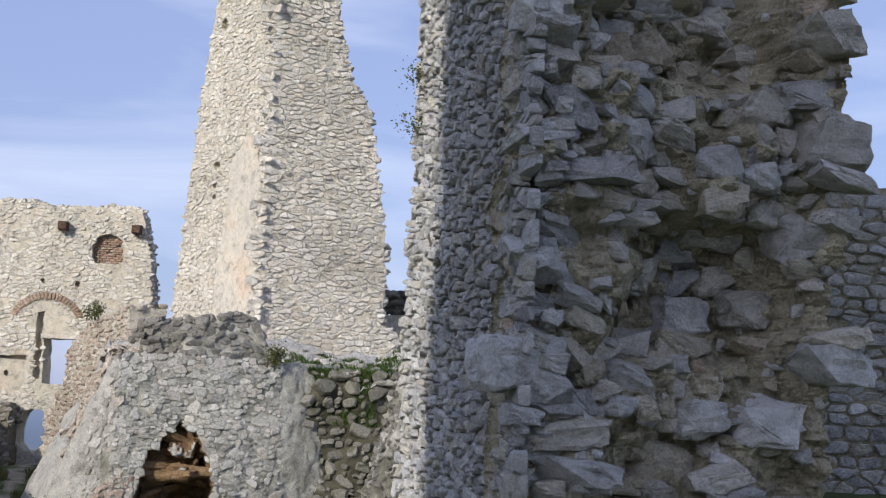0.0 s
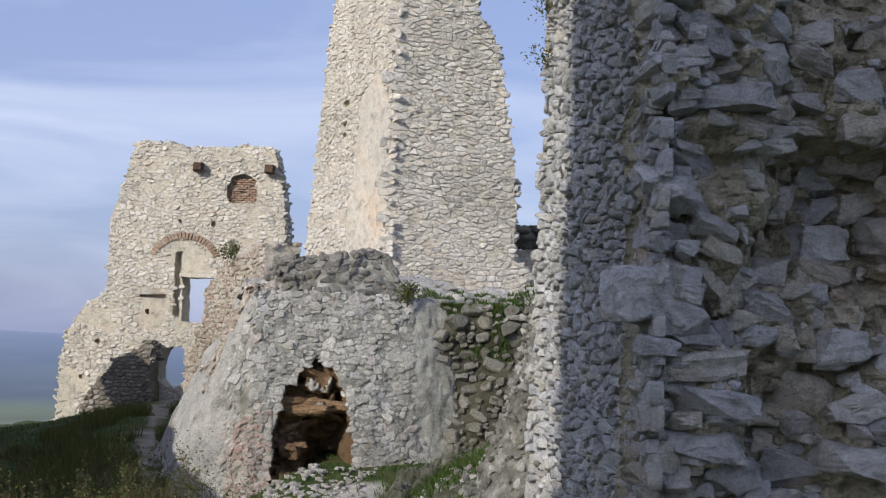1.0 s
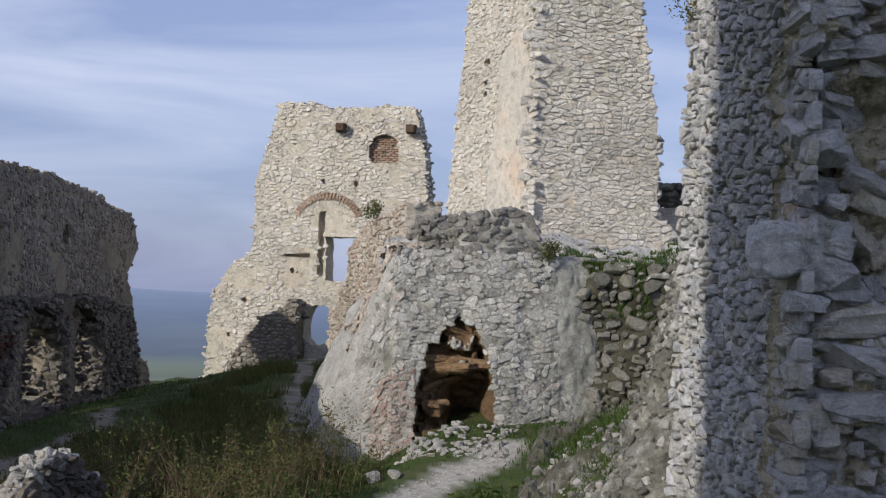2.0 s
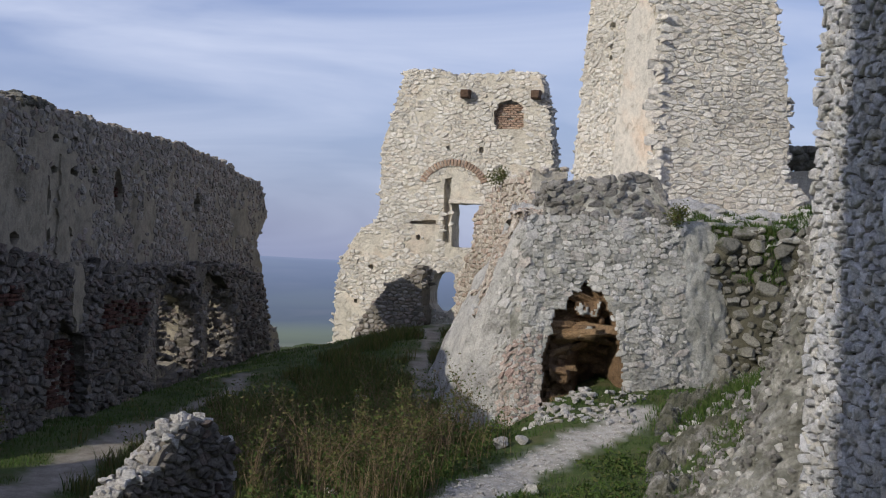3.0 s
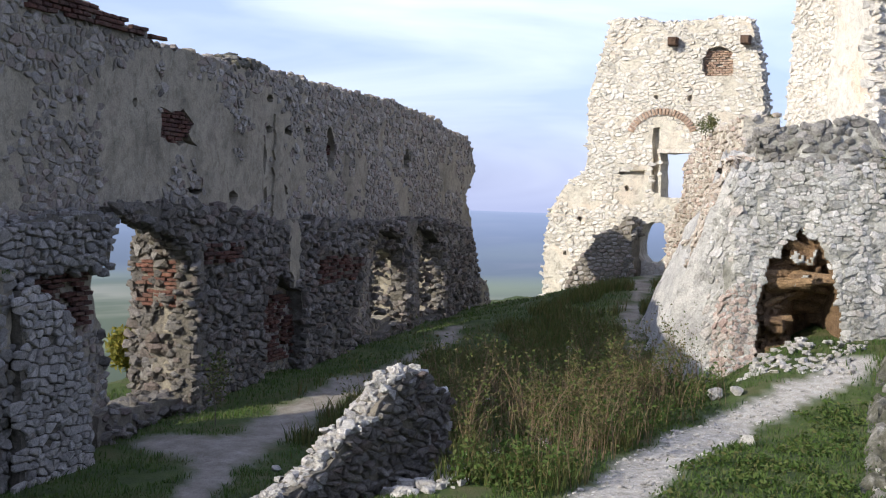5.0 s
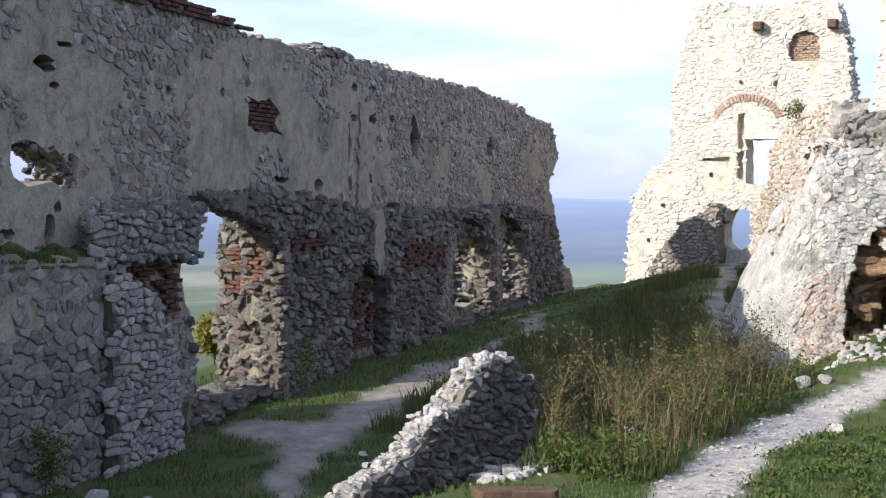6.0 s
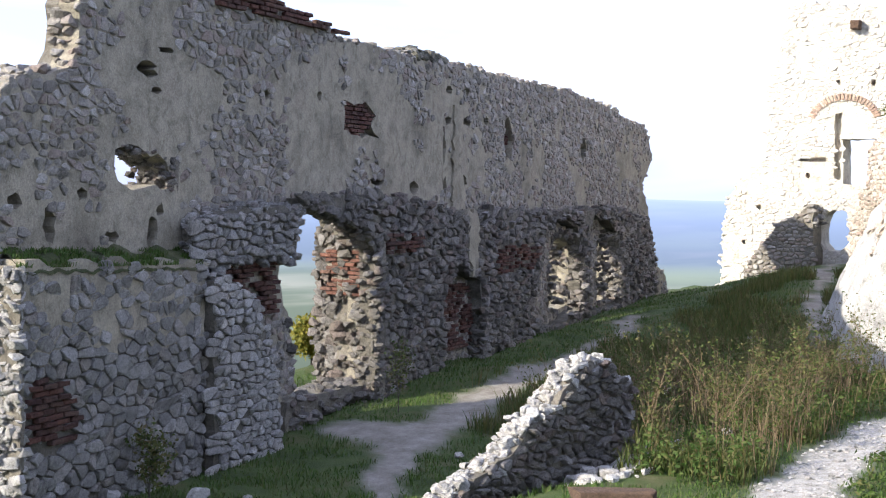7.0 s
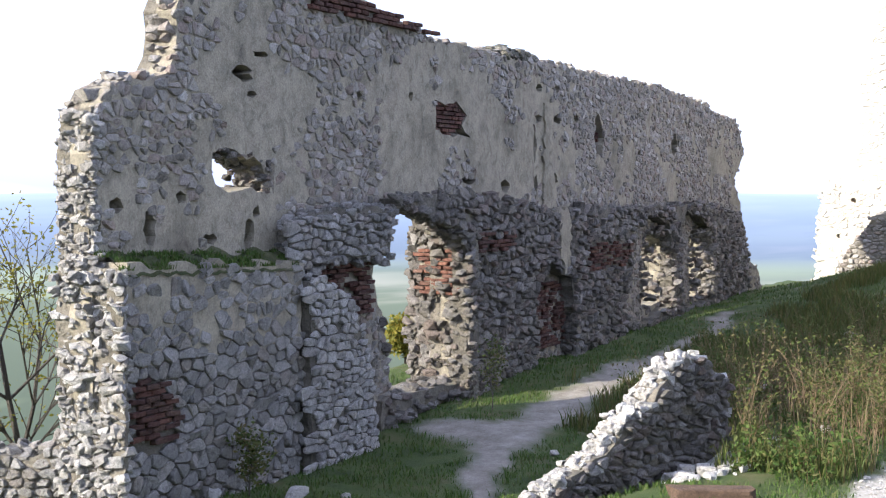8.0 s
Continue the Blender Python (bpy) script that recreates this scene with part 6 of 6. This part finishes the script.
    build_tree((-17.1, 24.0, height(-17.1, 24.0)), 0.5, "yellow-green bush outside the doorway", AUTUMN, 11, leaf=0.055, per=3, levels=3, name="bush", cat="bush", r=0.03)
    p = LONG.at(7.0, 3.0, -0.75)
    build_tree((p.x, p.y, p.z), 0.4, "leafy twig growing from the doorway jamb", AUTUMN, 21, 0.6, 0.03, 2, 2, 0.008, "shrub", (0.3, 0.5), "bush")
    build_tree((-12.95, 20.6, height(-12.95, 20.6)), 0.75, "small brownish shrub at the wall foot", WEED, 12, leaf=0.03, per=2, name="shrub", cat="bush", r=0.012)
    build_tree((-12.6, 14.0, height(-12.6, 14.0)), 0.5, "small dark shrub at the wall foot", WEED, 13, leaf=0.035, per=3, name="shrub", cat="bush", r=0.012)
    for i, (x, y, z, tall, s) in enumerate(((-9.0, 38.0, 5.3, 0.38, 14), (-8.2, 42.8, 5.5, 0.4, 15), (-3.3, 29.9, 4.2, 0.3, 16), (-0.27, 11.75, 5.75, 0.07, 17), (-0.27, 11.8, 6.15, 0.09, 18))):
        build_tree((x, y, z), tall, "tuft of brown and green weeds growing on the masonry", WEED, s, 0.7, 0.03 if i < 3 else 0.014, 3 if i < 3 else 1, 2, 0.008 if i < 3 else 0.003, "weed_tuft", cat="plant")
    turf = []
    for _ in range(26000):
        x, y = rng.uniform(-3.4, 0.6), rng.uniform(29.6, 33.0)
        if y > terrace_front(x) + 0.05 and noise.noise(Vector((x * 1.6, y * 1.3, 3))) > 0.0:
            turf.append((x, y, terrace_height(x, y), rng.uniform(0.03, 0.12) + 0.3 * max(0.0, noise.noise(Vector((x * 1.9, y * 0.5, 7)))) * rng.random()))
    for _ in range(4500):
        u = rng.uniform(-0.2, 3.8)
        d = rng.uniform(0.02, 0.44)
        p = LONG.at(u, 2.52 - 0.03 * u + 0.18 * smooth(0.45, 0.0, d), d)
        if noise.noise(Vector((u * 2.2, d * 5, 4))) > -0.05:
            turf.append((p.x, p.y, p.z - 0.02, rng.uniform(0.02, 0.08)))
    for _ in range(3500):
        x, y = rng.gauss(-2.2, 0.5), rng.gauss(27.2, 0.5)
        turf.append((x, y, height(x, y), rng.uniform(0.05, 0.2)))
    for _ in range(9000):
        y = rng.uniform(12.6, 28)
        x = -1.2 - 1.0 * smooth(9, 17, y) - 0.8 * smooth(17, 27, y) + rng.uniform(0.2, 2.6)
        if noise.noise(Vector((x * 1.6, y * 1.2, 8))) + 0.4 * rng.random() > 0.3:
            turf.append((x, y, height(x, y) + 0.06, rng.uniform(0.04, 0.14)))
    for _ in range(9000):
        x = rng.uniform(-2.9, 0.3)
        drop = rng.random() ** 2 * 1.1
        if noise.noise(Vector((x * 1.5, drop * 0.6, 21))) > 0.02:
            turf.append((x, terrace_front(x), 4.25 - drop, rng.uniform(0.05, 0.14)))
    blades("ledge_turf", turf, GRASS, "turf growing on ledges of the masonry", 0.008, 0.8)


build_plants()

# rocks that break through the slope below the near wall


def build_slope_rocks():
    rocks = thing("slope_rocks", (-1.5, 18, 2), "white and grey rocks breaking through the grassy slope", "rocks")
    verts, tall = [], {}
    for i in range(101):
        for j in range(301):
            y = 12.3 + 17.0 * j / 300
            x = -1.2 - 1.0 * smooth(9, 17, y) - 0.8 * smooth(17, 27, y) - 0.25 + 3.4 * i / 100
            o = Vector((x, y, 0))
            crag = 0.5 * (noise.turbulence(o * 0.75, 5, False) - 0.47) + 0.22 * noise.turbulence(o * 2.6, 4, True) + 0.09 * noise.turbulence(o * 8.0, 3, True) - 0.1
            verts.append((x, y, height(x, y) + crag * smooth(0, 10, i) + 0.26 * smooth(0, 7, i) * smooth(48, 18, i) - 0.3 * smooth(80, 100, i) - 0.04))
    faces = [(i * 301 + j, (i + 1) * 301 + j, (i + 1) * 301 + j + 1, i * 301 + j + 1) for i in range(100) for j in range(300)]
    adopt(part("bedrock", verts, faces, BANK), rocks)
    spots = []
    while len(spots) < 1800:
        y = R.uniform(11.5, 28.5)
        x = -1.2 - 1.0 * smooth(9, 17, y) - 0.8 * smooth(17, 27, y) + R.uniform(0.0, 2.8)
        if x > -0.25 and y < 12.5:
            continue
        if noise.noise(Vector((x * 0.8, y * 0.5, 6))) < -0.3:
            continue
        spots.append((x, y, R.choice((0.03, 0.04, 0.05, 0.07, 0.09, 0.14)) * R.uniform(0.7, 1.2)))
    poses = [Matrix.Translation((x, y, height(x, y) + 0.04 - s * 0.2)) @ Euler((R.gauss(0, 0.4), R.gauss(0, 0.4), R.uniform(0, 6))).to_matrix().to_4x4() @ Matrix.Diagonal((s * 1.2, s, s * 0.8, 1)) for x, y, s in spots]
    lay(rocks, SHARDS, [m for i, m in enumerate(poses) if i % 4], TOPSTONE, singles=150)
    lay(rocks, SHARDS, [m for i, m in enumerate(poses) if not i % 4], PALE, singles=60)


build_slope_rocks()
